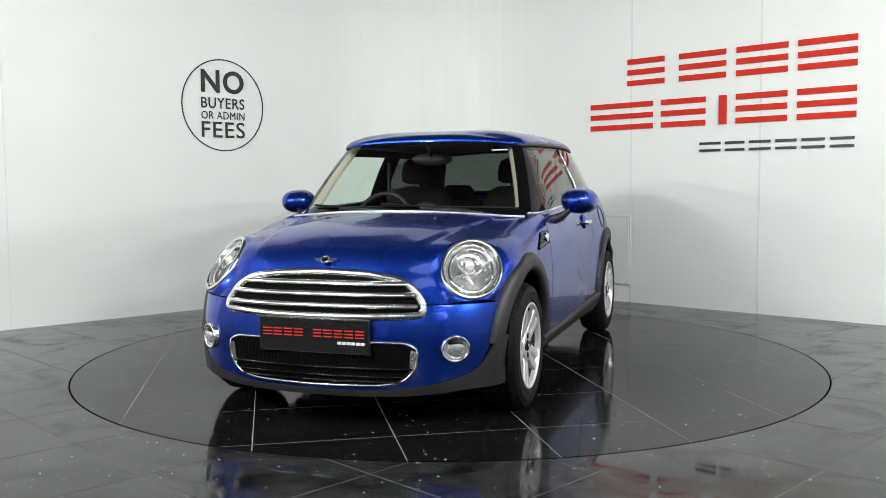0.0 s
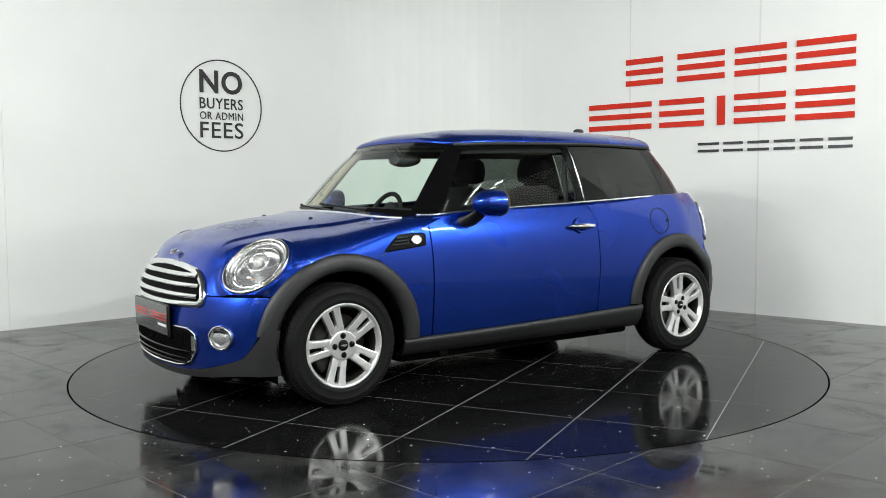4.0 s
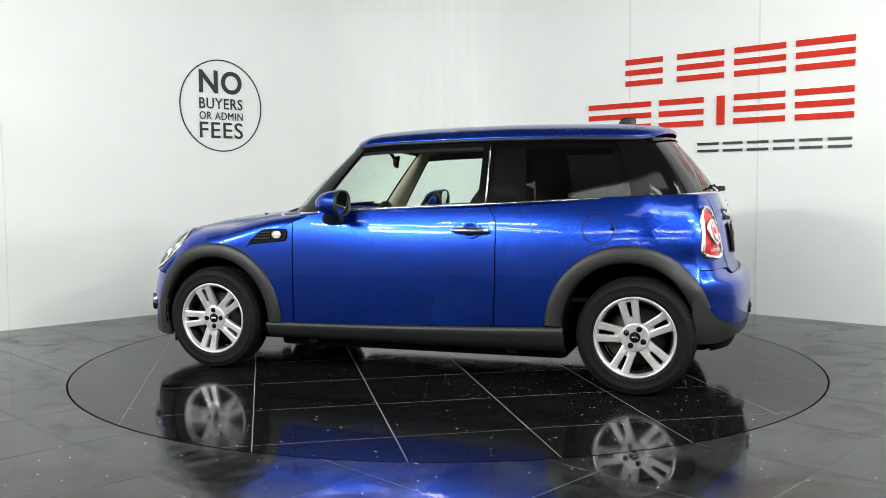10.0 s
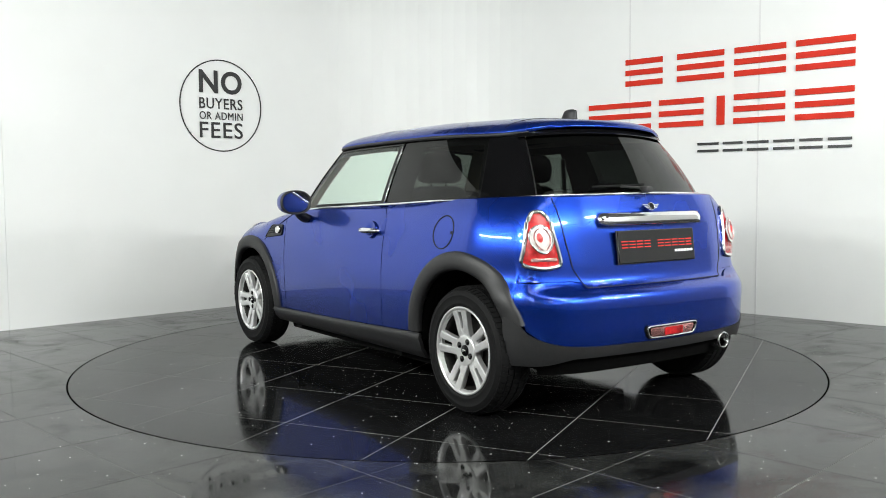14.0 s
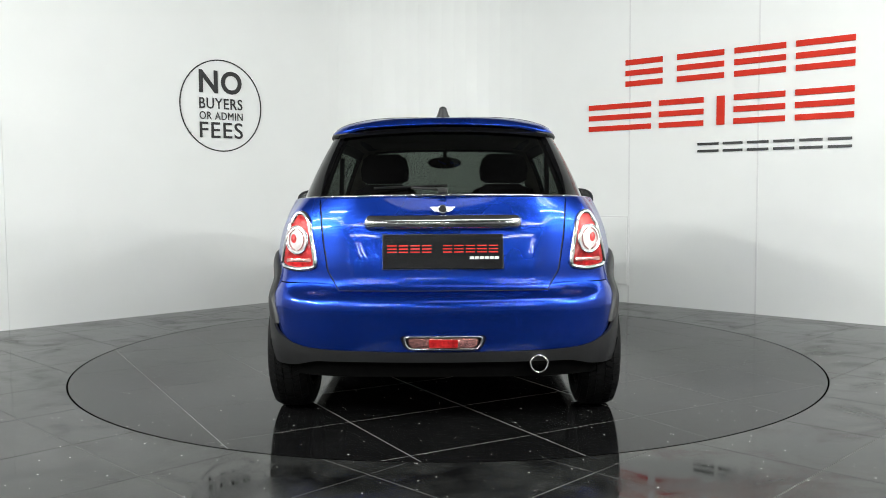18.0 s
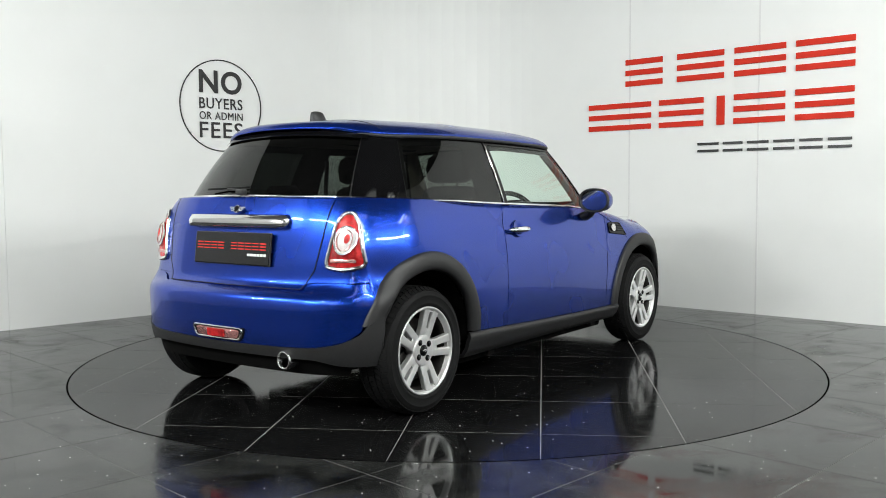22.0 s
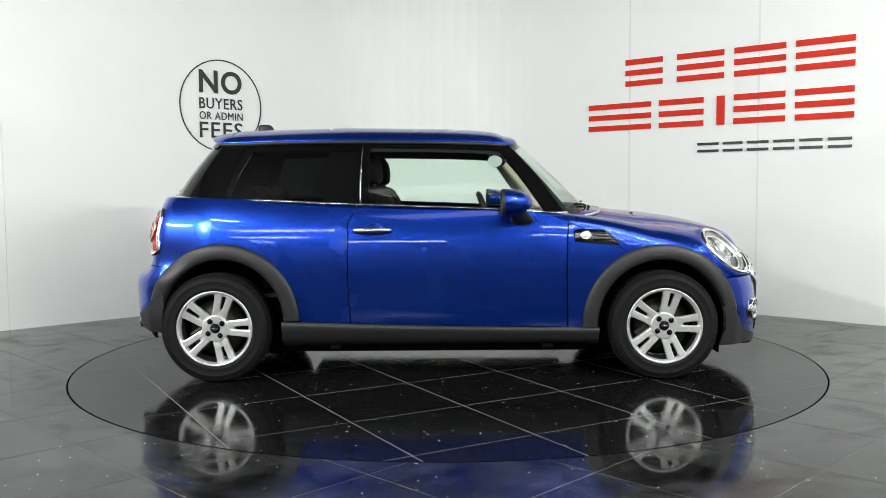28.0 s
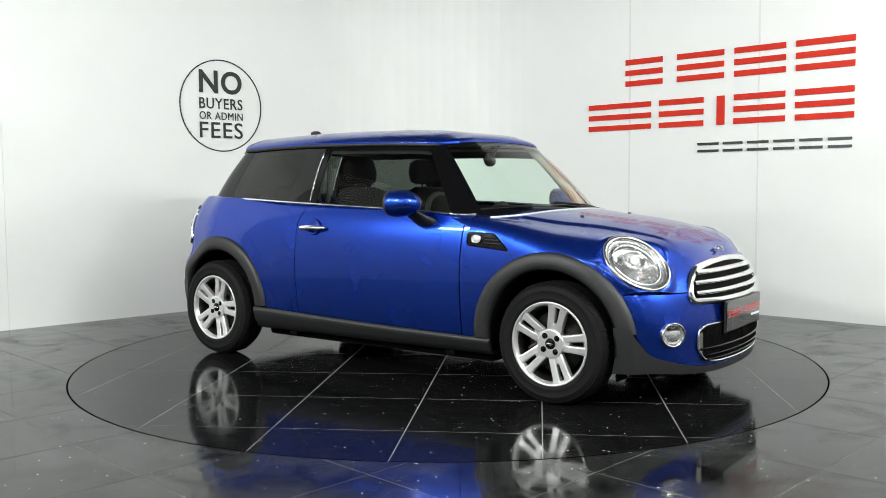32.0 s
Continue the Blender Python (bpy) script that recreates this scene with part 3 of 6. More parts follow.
def meridian(u, cap=True):
    """Points of the body from its lower edge upwards at outline length u: plan and height."""
    x, y = _of(u)
    ax = aim(x)
    L = math.hypot(x - ax, y)
    front = x > 0.55 and cap
    ztop = float(Z_SH(x)) if front else float(BELT(x)) + (0.012 if x < 0.6 else 0)
    zs = np.linspace(0.12, ztop, 60)
    d = inset(x, zs)
    if front:
        ds = float(D_SH(x))
        crown = float(np.interp(x, [0.6, 1.2], [0.022, 0.055]))
        px, py = x + (ax - x) * ds / L, y * (1 - ds / L)
        ztop = float(ZC(px)) - crown * (abs(py) / 0.6) ** 2.2 - 0.004
        zs = np.linspace(0.12, ztop, 60)
        d = inset(x, zs)
        k0 = np.searchsorted(zs, ztop - 0.075)
        d0, z0 = d[:k0], zs[:k0]
        pts = [(d0[-3], z0[-3]), (d0[-1], z0[-1]), (ds, ztop)]
        for q_ in (0.22, 0.45, 0.72, 1.0):
            dd = ds + q_ * (L - ds)
            px, py = x + (ax - x) * dd / L, y * (1 - dd / L)
            pts.append((dd, float(ZC(px)) - crown * (abs(py) / 0.6) ** 2.2))
        pts = np.array(pts)
        tt = np.concatenate([[0], np.cumsum(np.sqrt(np.hypot(*np.diff(pts, axis=0).T)))])
        sp = spline(tt, pts)
        q_ = sp(np.linspace(tt[1], tt[-1], 70))[1:]
        d, zs = np.concatenate([d0, q_[:, 0]]), np.concatenate([z0, q_[:, 1]])
    P = np.stack([x + (ax - x) * d / L, y * (1 - d / L), zs], 1)
    return P


def column(u, zlo, zhi, rows, cap):
    P = meridian(u, cap)
    z = P[:, 2]
    top = len(z)
    rise = np.argmax(z) + 1
    i0 = np.interp(zlo, z[:rise], np.arange(rise))
    i1 = top - 1 if zhi is None else np.interp(zhi, z[:rise], np.arange(rise))
    k = np.unique(np.concatenate([[i0], np.arange(math.ceil(i0 + 1e-6), math.floor(i1 - 1e-6) + 1), [i1]]))
    Q = np.stack([np.interp(k, np.arange(top), P[:, c]) for c in range(3)], 1)
    l = np.concatenate([[0], np.cumsum(np.linalg.norm(np.diff(Q, axis=0), axis=1))])
    t = np.linspace(0, l[-1], rows)
    return np.stack([np.interp(t, l, Q[:, c]) for c in range(3)], 1)


def grid_normals(G):
    du = np.gradient(G, axis=0)
    dv = np.gradient(G, axis=1)
    n = np.cross(du, dv)
    l = np.linalg.norm(n, axis=2, keepdims=True)
    n = n / np.maximum(l, 1e-9)
    mid = G.reshape(-1, 3).mean(0)
    if (n * (G - np.array([mid[0] * 0.6, 0, 0.45]))).sum() < 0:
        n = -n
    return n


def grid_part(name, G, mat, parent, label="", flange=0.014, lift=0.0, skip=None):
    """A curved sheet with its edges turned inwards."""
    nrm = grid_normals(G)
    G = G + nrm * lift
    nu, nv = G.shape[:2]
    verts = list(G.reshape(-1, 3))
    idx = lambda i, j: i * nv + j
    a, b_, c = G[0, 0], G[1, 0], G[0, 1]
    flip = np.dot(np.cross(G[nu // 2 + 1 if nu > 2 else 1, nv // 2] - G[nu // 2, nv // 2], G[nu // 2, min(nv // 2 + 1, nv - 1)] - G[nu // 2, nv // 2]), nrm[nu // 2, nv // 2]) < 0
    faces = []
    for i in range(nu - 1):
        for j in range(nv - 1):
            f = (idx(i, j), idx(i + 1, j), idx(i + 1, j + 1), idx(i, j + 1))
            if skip and skip((G[i, j] + G[i + 1, j + 1]) / 2):
                continue
            faces.append(f[::-1] if flip else f)
    if flange:
        ring = [(i, 0) for i in range(nu)] + [(nu - 1, j) for j in range(1, nv)] + [(i, nv - 1) for i in range(nu - 2, -1, -1)] + [(0, j) for j in range(nv - 2, 0, -1)]
        o = len(verts)
        for i, j in ring:
            verts.append(G[i, j])
            verts.append(G[i, j] - nrm[i, j] * flange)
        m = len(ring)
        for k in range(m):
            l = (k + 1) % m
            f = (o + 2 * k, o + 2 * k + 1, o + 2 * l + 1, o + 2 * l)
            faces.append(f[::-1] if flip else f)
    return mesh_object(name, verts, faces, mat, parent, label)


def mirrored(G):
    """The sheet on both sides of the middle line, from the right over the middle to the left."""
    return np.concatenate([(G * np.array([1, -1, 1]))[::-1], G[1:]], 0)


def flip_y(G):
    return G * np.array([1, -1, 1])


def panel_cols(us, zlo, zhi, rows, cap=True):
    return np.array([column(u, zlo(u, *_of(u)), None if zhi is None else zhi(u, *_of(u)), rows, cap) for u in us])


ARCH_F, ARCH_R = (1.222, 0.315), (-1.192, 0.345)
RO, RI = 0.433, 0.350
R_OUT = {ARCH_F: 0.433, ARCH_R: 0.420}
R_IN_ = {ARCH_F: 0.350, ARCH_R: 0.334}


def arch_z(x, c):
    r = R_OUT[c]
    d = abs(x - c[0])
    return c[1] + math.sqrt(max(r * r - d * d, 0.0)) if d < r else 0.0


def side_point(x, z):
    """Point of the body's side at that x and height."""
    u = u_of(x)
    for _ in range(6):
        px, py = _of(u)
        ax = aim(px)
        L = math.hypot(px - ax, py)
        d = float(inset(px, z))
        qx, qy = px + (ax - px) * d / L, py * (1 - d / L)
        u = u_of(px + (x - qx))
    return np.array([x, qy, z])


def xs_cols(x0, x1, n, extra=()):
    xs = sorted(set(list(np.linspace(x0, x1, n)) + [e for e in extra if min(x0, x1) < e < max(x0, x1)]), reverse=True)
    return [u_of(x) for x in xs]


arch_x_f = [ARCH_F[0] + RO * math.cos(a) for a in np.linspace(0.02, math.pi - 0.02, 41)]
arch_x_r = [ARCH_R[0] + R_OUT[ARCH_R] * math.cos(a) for a in np.linspace(0.02, math.pi - 0.02, 41)]
SEAM_F = 0.560
G = 0.0025
LINE_LO, LINE_HI = (1.02, 0.722), (0.600, 0.912)


def bonnet_line(x):
    """Height of the bonnet's rear cut on the side."""
    t = (LINE_LO[0] - x) / (LINE_LO[0] - LINE_HI[0])
    return LINE_LO[1] + (LINE_HI[1] - LINE_LO[1]) * t + 0.014 * math.sin(math.pi * min(max(t, 0), 1))


# bonnet, one clamshell over both front wheels
def bonnet_low(u, x, y):
    if x > LINE_LO[0]:
        return max(SEAM_F + G, arch_z(x, ARCH_F) - 0.004)
    return bonnet_line(x) + G


LAMP_C, LAMP_AZ, LAMP_EL, LAMP_RU, LAMP_RV, LAMP_LEAN = np.array([1.605, 0.630, 0.699]), math.radians(42), math.radians(39), 0.138, 0.178, math.radians(42)


def in_lamp(p_):
    """How far out on the headlamp's oval a point lies; 1 is its edge."""
    n = np.array([math.cos(LAMP_AZ) * math.cos(LAMP_EL), math.sin(LAMP_AZ) * math.cos(LAMP_EL), math.sin(LAMP_EL)])
    u = np.cross([0, 0, 1], n)
    u = u / np.linalg.norm(u)
    w = np.cross(n, u)
    u, w = u * math.cos(LAMP_LEAN) - w * math.sin(LAMP_LEAN), u * math.sin(LAMP_LEAN) + w * math.cos(LAMP_LEAN)
    d = np.array([p_[0], abs(p_[1]), p_[2]]) - LAMP_C
    return math.hypot(d @ u / LAMP_RU, d @ w / LAMP_RV)


us = list(np.linspace(0, u_of(1.70), 44)) + xs_cols(1.69, 1.40, 36, arch_x_f) + xs_cols(1.39, 0.604, 34, arch_x_f)
Gb = panel_cols(us, bonnet_low, None, 76)
lamp_n = np.array([math.cos(LAMP_AZ) * math.cos(LAMP_EL), math.sin(LAMP_AZ) * math.cos(LAMP_EL), math.sin(LAMP_EL)])
for row in Gb:
    for p_ in row:
        if p_[0] > 1.3:
            w = 1 - float(smooth01(1.0, 1.2, in_lamp(p_)))
            p_ += lamp_n * (w * (0.004 - (p_ - LAMP_C) @ lamp_n))
# the middle of the bonnet stands a little proud of the wings
for row in Gb:
    for p_ in row:
        if p_[2] > 0.70:
            rim = float(np.interp(p_[0], [0.7, 1.65], [0.575, 0.400]))
            p_[2] += 0.010 * float(smooth01(rim + 0.018, rim - 0.018, abs(p_[1]))) * float(smooth01(1.74, 1.60, p_[0]))
bonnet = grid_part("bonnet", mirrored(Gb), PAINT, car, skip=lambda p_: p_[0] > 1.3 and in_lamp(p_) < 0.93)

# front bumper and its black lip
LIP = spline([1.40, 1.58, 1.635, 1.66, 1.69, 1.72, 1.77, 1.83, 1.87, 1.91], [.392, .390, .382, .350, .298, .268, .244, .212, .194, .184])
us = list(np.linspace(0, u_of(1.70), 30)) + xs_cols(1.69, 1.60, 8)


def bumper_top(u, x, y):
    return SEAM_F - G


def clamp_to_arch(Gx, c, radius, tuck=0.012):
    """Draws points that fall inside the wheel opening back along the side to its edge."""
    Gx = Gx.copy()
    for i in range(Gx.shape[0]):
        for j in range(Gx.shape[1]):
            x, y, z = Gx[i, j]
            dz = z - c[1]
            if abs(dz) < radius:
                edge = c[0] + math.copysign(math.sqrt(radius ** 2 - dz * dz), c[0])
                if abs(x) < abs(edge):
                    Gx[i, j] = side_point(edge, z) - np.array([0, tuck, 0])
    return Gx


Gf = clamp_to_arch(panel_cols(us, lambda u, x, y: float(LIP(x)) + 0.001, bumper_top, 22), ARCH_F, R_OUT[ARCH_F] - 0.010)
front_bumper = grid_part("front_bumper", mirrored(Gf), PAINT, car)
us = list(np.linspace(0, u_of(1.70), 30)) + xs_cols(1.69, 1.562, 13)
Gl = panel_cols(us, lambda u, x, y: 0.155 + 0.033 * float(smooth01(1.93, 1.72, x)), lambda u, x, y: float(LIP(x)) - 0.001 + 0.02 * float(smooth01(1.655, 1.63, x)), 10)
Gl = clamp_to_arch(Gl, ARCH_F, R_IN_[ARCH_F] - 0.004, 0)
Gl[..., 1] += 0.0175 * smooth01(1.70, 1.63, Gl[..., 0])
grid_part("front_lip", mirrored(Gl), PLASTIC, car, "matt black plastic lip", lift=0.004)

# wings behind the front wheels, doors, rear quarters
DOOR_F = lambda z: 0.698 + 0.022 * math.exp(-((z - 0.70) / 0.18) ** 2)
SILL_Z = spline([-.9, 0, .86], [.341, .310, .296])


def sided(name, Gx, mat, label="", **kw):
    return [grid_part(name, Gx, mat, car, label, **kw), grid_part(name, flip_y(Gx), mat, car, label, **kw)]


us = xs_cols(1.018, 0.703, 24, arch_x_f)
Gw = panel_cols(us, lambda u, x, y: max(float(SILL_Z(x)), arch_z(x, ARCH_F) - 0.004) + G, lambda u, x, y: bonnet_line(x) - G, 20, cap=False)
sided("wing", Gw, PAINT)
us = xs_cols(0.696, -0.498, 40)
Gd = panel_cols(us, lambda u, x, y: float(SILL_Z(x)) + G, lambda u, x, y: min(float(BELT(x)), bonnet_line(x) - G if x > LINE_HI[0] else 9), 30, cap=False)
# the door's rear edge leans forward towards sill and belt
t = np.linspace(0, 1, Gd.shape[0])[:, None]
zz = Gd[..., 2]
Gd[..., 0] += (t ** 8) * (0.05 * smooth01(0.86, 0.98, zz) + 0.012 * smooth01(0.6, 0.3, zz))
doors = sided("door", Gd, PAINT)


def quarter_low(u, x, y):
    if x > ARCH_R[0] - R_OUT[ARCH_R] + 0.06:
        return max(float(SILL_Z(x)) + G, arch_z(x, ARCH_R) - 0.004)
    return max(0.612 + 0.032 * float(smooth01(0.52, 0.66, y)) + G, arch_z(x, ARCH_R) - 0.004)


Y_GATE = lambda z: float(np.interp(z, [.6, .70, .85, 1.0], [.455, .515, .54, .555]))


def u_of_y_rear(yv):
    ys = _of(_ug)[:, 1]
    half = len(_ug) * 3 // 4
    return float(np.interp(-yv, -ys[half:], _ug[half:]))


def at_uz(u, z):
    """Point of the body at outline length u and height z."""
    x, y = _of(u)
    ax = aim(x)
    L = math.hypot(x - ax, y)
    d = float(inset(x, z))
    return np.array([x + (ax - x) * d / L, y * (1 - d / L), z])


def gate_u(z):
    """Outline length of the tailgate's side seam at that height."""
    lo, hi = u_of(-1.50), ULEN
    for _ in range(40):
        m_ = (lo + hi) / 2
        if at_uz(m_, z)[1] > Y_GATE(z):
            lo = m_
        else:
            hi = m_
    return lo


U_GATE = gate_u(0.85)
us = xs_cols(-0.504, -1.55, 46, arch_x_r) + list(np.linspace(u_of(-1.55), U_GATE, 18))[1:]
Gq = panel_cols(us, quarter_low, lambda u, x, y: float(BELT(x)), 28, cap=False)
for i in range(len(us) - 17, len(us)):
    w_ = (i - (len(us) - 18)) / 17
    for j in range(28):
        z = Gq[i, j, 2]
        Gq[i, j] = at_uz(us[i] + w_ * (gate_u(z) - 0.003 - U_GATE), z)
t = np.clip(1 - np.arange(Gq.shape[0]) / 8, 0, 1)[:, None]
zz = Gq[..., 2]
Gq[..., 0] += (t ** 2) * (0.05 * smooth01(0.86, 0.98, zz) + 0.012 * smooth01(0.6, 0.3, zz))
sided("rear_quarter", Gq, PAINT)

# tailgate and rear bumper
Gt = []
for s in np.linspace(0, 1, 30):
    col = []
    for q_ in np.linspace(0, 1, 30):
        z = 0.612 + G + (1.018 - 0.612) * q_
        ug = gate_u(z) + 0.003
        col.append(at_uz(ug + (ULEN - ug) * s, z))
    Gt.append(col)
Gt = np.array(Gt)[::-1]
tailgate = grid_part("tailgate", mirrored(Gt), PAINT, car)
LIP_R = spline([-1.80, -1.76, -1.70, -1.64, -1.58, -1.44], [.352, .358, .374, .405, .455, .48])
us = list(np.linspace(u_of(-1.555), ULEN, 46))
Gr = clamp_to_arch(panel_cols(us, lambda u, x, y: float(LIP_R(x)) + 0.001, lambda u, x, y: 0.612 + 0.032 * float(smooth01(0.52, 0.66, y)) - G, 20, cap=False), ARCH_R, R_OUT[ARCH_R] - 0.010)[::-1]
grid_part("rear_bumper", mirrored(Gr), PAINT, car)
us = xs_cols(-1.515, -1.555, 5)[:-1] + us
Gr2 = panel_cols(us, lambda u, x, y: 0.308 - 0.03 * float(smooth01(0.55, 0.72, abs(y))), lambda u, x, y: float(LIP_R(x)) - 0.001 + 0.015 * float(smooth01(-1.615, -1.595, x)), 10, cap=False)
Gr2 = clamp_to_arch(Gr2, ARCH_R, R_IN_[ARCH_R] - 0.004, 0)[::-1]
Gr2[..., 1] += 0.0165 * smooth01(-1.66, -1.60, Gr2[..., 0])
grid_part("rear_valance", mirrored(Gr2), PLASTIC, car, "matt black plastic valance", lift=0.004)

# painted panel behind the corners of the tailgate
Gp = np.array([[at_uz(u, z) for z in np.linspace(0.56, 0.70, 6)] for u in np.linspace(U_GATE - 0.10, ULEN, 40)])[::-1]
grid_part("rear_panel", mirrored(Gp), PAINT, car, flange=0, lift=-0.010)
for sy in (1, -1):
    edge = [p_ * np.array([1, sy, 1]) for p_ in list(Gt[:, 0]) + list(Gt[-1, 1:-2])] if abs(Gt[0, 0][1]) < abs(Gt[-1, 0][1]) else [p_ * np.array([1, sy, 1]) for p_ in list(Gt[::-1, 0]) + list(Gt[0, 1:-2])]
    v, f = tube_mesh(edge, 0.0023, 6)
    mesh_object("tailgate_seam", v, f, DARKGAP, car)

# dark inner shell seen through the panel gaps
us = list(np.linspace(0.0, ULEN, 150))


def shell_low(u, x, y):
    return max(0.22, arch_z(x, ARCH_F), arch_z(x, ARCH_R))


Gs = panel_cols(us, shell_low, lambda u, x, y: float(BELT(x)) - 0.06 if x < 0.6 else 0.70, 16, cap=False)
grid_part("inner_shell", mirrored(Gs[::-1]), UNDER, car, flange=0, lift=-0.022, skip=lambda p_: p_[0] > 1.3 and in_lamp(p_) < 1.0)

# wheel arch flares
def arch(c, a0, a1):
    cols = []
    ro, ri = R_OUT[c], R_IN_[c]
    rows = [(ro + 0.003, -0.012), (ro + 0.003, 0.009), (ro - 0.006, 0.017), (ro - 0.028, 0.021), (ro - 0.05, 0.021), (ri + 0.016, 0.018), (ri + 0.004, 0.010), (ri, -0.002), (ri, -0.016)]
    for a in np.linspace(a0, a1, 49):
        col = []
        for r, o in rows:
            x, z = c[0] + r * math.cos(a), max(c[1] + r * math.sin(a), 0.19)
            q_ = side_point(x, z)
            col.append(q_ + np.array([0, o, 0]))
        cols.append(col)
    return np.array(cols)


Ga = arch(ARCH_F, math.radians(8.5), math.radians(182.5))
sided("arch_flare", Ga, PLASTIC, "matt black plastic wheel arch", flange=0)
Ga = arch(ARCH_R, math.radians(0), math.radians(164.5))
sided("arch_flare", Ga, PLASTIC, "matt black plastic wheel arch", flange=0)

# sills
cols = []
for x in np.linspace(0.878, -0.866, 32):
    zt = float(SILL_Z(x))
    col = []
    for zf, o in ((1.0, 0.002), (0.96, 0.012), (0.80, 0.020), (0.62, 0.014), (0.35, 0.010), (0.0, -0.012), (-0.12, -0.06)):
        z = 0.207 + (zt - 0.207) * zf
        col.append(side_point(x, z) + np.array([0, o, 0]))
    cols.append(col)
sided("sill", np.array(cols), PLASTIC, "matt black plastic sill", flange=0.02)
for sy in (1, -1):
    for x in (0.60, -0.58):
        bm = bmesh.new()
        box(bm, (x - 0.03, sy * 0.735 - 0.02, 0.178), (x + 0.03, sy * 0.735 + 0.02, 0.222), 0.006)
        part("jacking_pad", bm, UNDER, car)
    bm = bmesh.new()
    box(bm, (1.548, sy * 0.67 - 0.06, 0.140), (1.556, sy * 0.67 + 0.06, 0.24), 0.003)
    part("air_deflector", bm, UNDER, car, "black rubber flap before the wheel")

# floor pan and wheel wells
bm = bmesh.new()
box(bm, (-0.86, -0.69, 0.148), (0.84, 0.69, 0.26), 0.03)
box(bm, (0.80, -0.56, 0.158), (1.80, 0.56, 0.40), 0.03)
box(bm, (-1.60, -0.54, 0.20), (-0.80, 0.54, 0.42), 0.05)
part("floor_pan", bm, UNDER, car)
for c in (ARCH_F, ARCH_R):
    for sy in (1, -1):
        verts, faces = [], []
        n = 24
        for k in range(n + 1):
            a = math.radians(-8 + 196 * k / n)
            for y in (0.788, 0.48):
                verts.append((c[0] + (R_IN_[c] + 0.003) * math.cos(a), sy * y, c[1] + (R_IN_[c] + 0.003) * math.sin(a)))
        for k in range(n):
            faces.append((2 * k, 2 * k + 1, 2 * k + 3, 2 * k + 2))
        o = len(verts)
        verts.append((c[0], sy * 0.48, c[1]))
        for k in range(n):
            faces.append((o, 2 * k + 1, 2 * k + 3))
        mesh_object("wheel_well", verts, faces, UNDER, car)

# ---------------------------------------------------------------- greenhouse
GB = [(.905, 0), (.880, .30), (.80, .555), (.635, .708), (.30, .737), (-.44, .742), (-.9, .725), (-1.25, .678), (-1.455, .59), (-1.562, .34), (-1.605, 0)]
GR = [(.475, 0), (.463, .26), (.43, .450), (.35, .548), (.15, .576), (-.43, .588), (-.85, .573), (-1.12, .538), (-1.255, .485), (-1.32, .285), (-1.34, 0)]
ZB_ = [.938, .936, .930, .922, .945, .976, .998, 1.010, 1.018, 1.024, 1.028]
ZR_ = [1.338, 1.334, 1.322, 1.308, 1.318, 1.328, 1.328, 1.322, 1.326, 1.344, 1.352]


def sym_spline(vals, odd):
    v = np.array(vals, float)
    n = len(v)
    s = -1 if odd else 1
    return spline(np.arange(-3, n + 3), np.concatenate([s * v[3:0:-1], v, s * v[-2:-5:-1]]))


gbx, gby = sym_spline([a for a, b_ in GB], False), sym_spline([b_ for a, b_ in GB], True)
grx, gry = sym_spline([a for a, b_ in GR], False), sym_spline([b_ for a, b_ in GR], True)
gbz, grz = sym_spline(ZB_, False), sym_spline(ZR_, False)


def house(t, v, out=0.0):
    """Point of the glass house: t round it, v from belt (0) to roof (1)."""
    t = np.asarray(t, float)
    b_ = np.stack([gbx(t), gby(t), gbz(t)], -1)
    r = np.stack([grx(t), gry(t), grz(t)], -1)
    p_ = b_ + (r - b_) * np.asarray(v)[..., None]
    d = np.stack([gbx(t) * 0.9 + 0.35 * (1 - 2 * (gbx(t) > 0)) * 0, gby(t), 0 * t], -1)
    d = d / np.linalg.norm(d, axis=-1, keepdims=True)
    return p_ + d * (0.055 * np.asarray(v) * (1 - np.asarray(v)) + out)[..., None]


def house_grid(t0, t1, v0, v1, nt, nv, out=0.0):
    T, V = np.meshgrid(np.linspace(t0, t1, nt), np.linspace(v0, v1, nv), indexing="ij")
    if callable(out):
        return house(T, V, out(T, V))
    return house(T, V, np.full(T.shape, out))


def quad_grid(f0, f1, v0, v1, nt, nv, out=0.0):
    """Like house_grid with edges that lean: f0(v) and f1(v) give t."""
    V = np.linspace(v0, v1, nv)
    cols = []
    for s in np.linspace(0, 1, nt):
        T = np.array([f0(v_) + (f1(v_) - f0(v_)) * s for v_ in V])
        cols.append(house(T, V, np.full(T.shape, out)))
    return np.array(cols)


# windscreen with its black border
windscreen = grid_part("windscreen", mirrored(house_grid(0, 2.50, 0.05, 0.955, 24, 14)), CLEAR, car, "clear greenish windscreen", flange=0)
windscreen.visible_shadow = False
grid_part("screen_border", mirrored(house_grid(0, 2.55, -0.03, 0.06, 20, 4, -0.003)), GLOSSBLACK, car, flange=0)
grid_part("screen_header", mirrored(house_grid(0, 2.55, 0.935, 1.02, 20, 4, -0.003)), GLOSSBLACK, car, flange=0)
for Gx in (house_grid(2.415, 2.53, -0.02, 1.0, 4, 12, -0.004),):
    sided("screen_edge", Gx, GLOSSBLACK, flange=0)
A_F, A_R = (lambda v_: 2.49), (lambda v_: 3.20 + 0.06 * v_)
DG_R = lambda v_: 4.965
Q_F = lambda v_: 5.015
Q_R = lambda v_: 6.83 + 0.06 * v_
R_S = lambda v_: 8.12


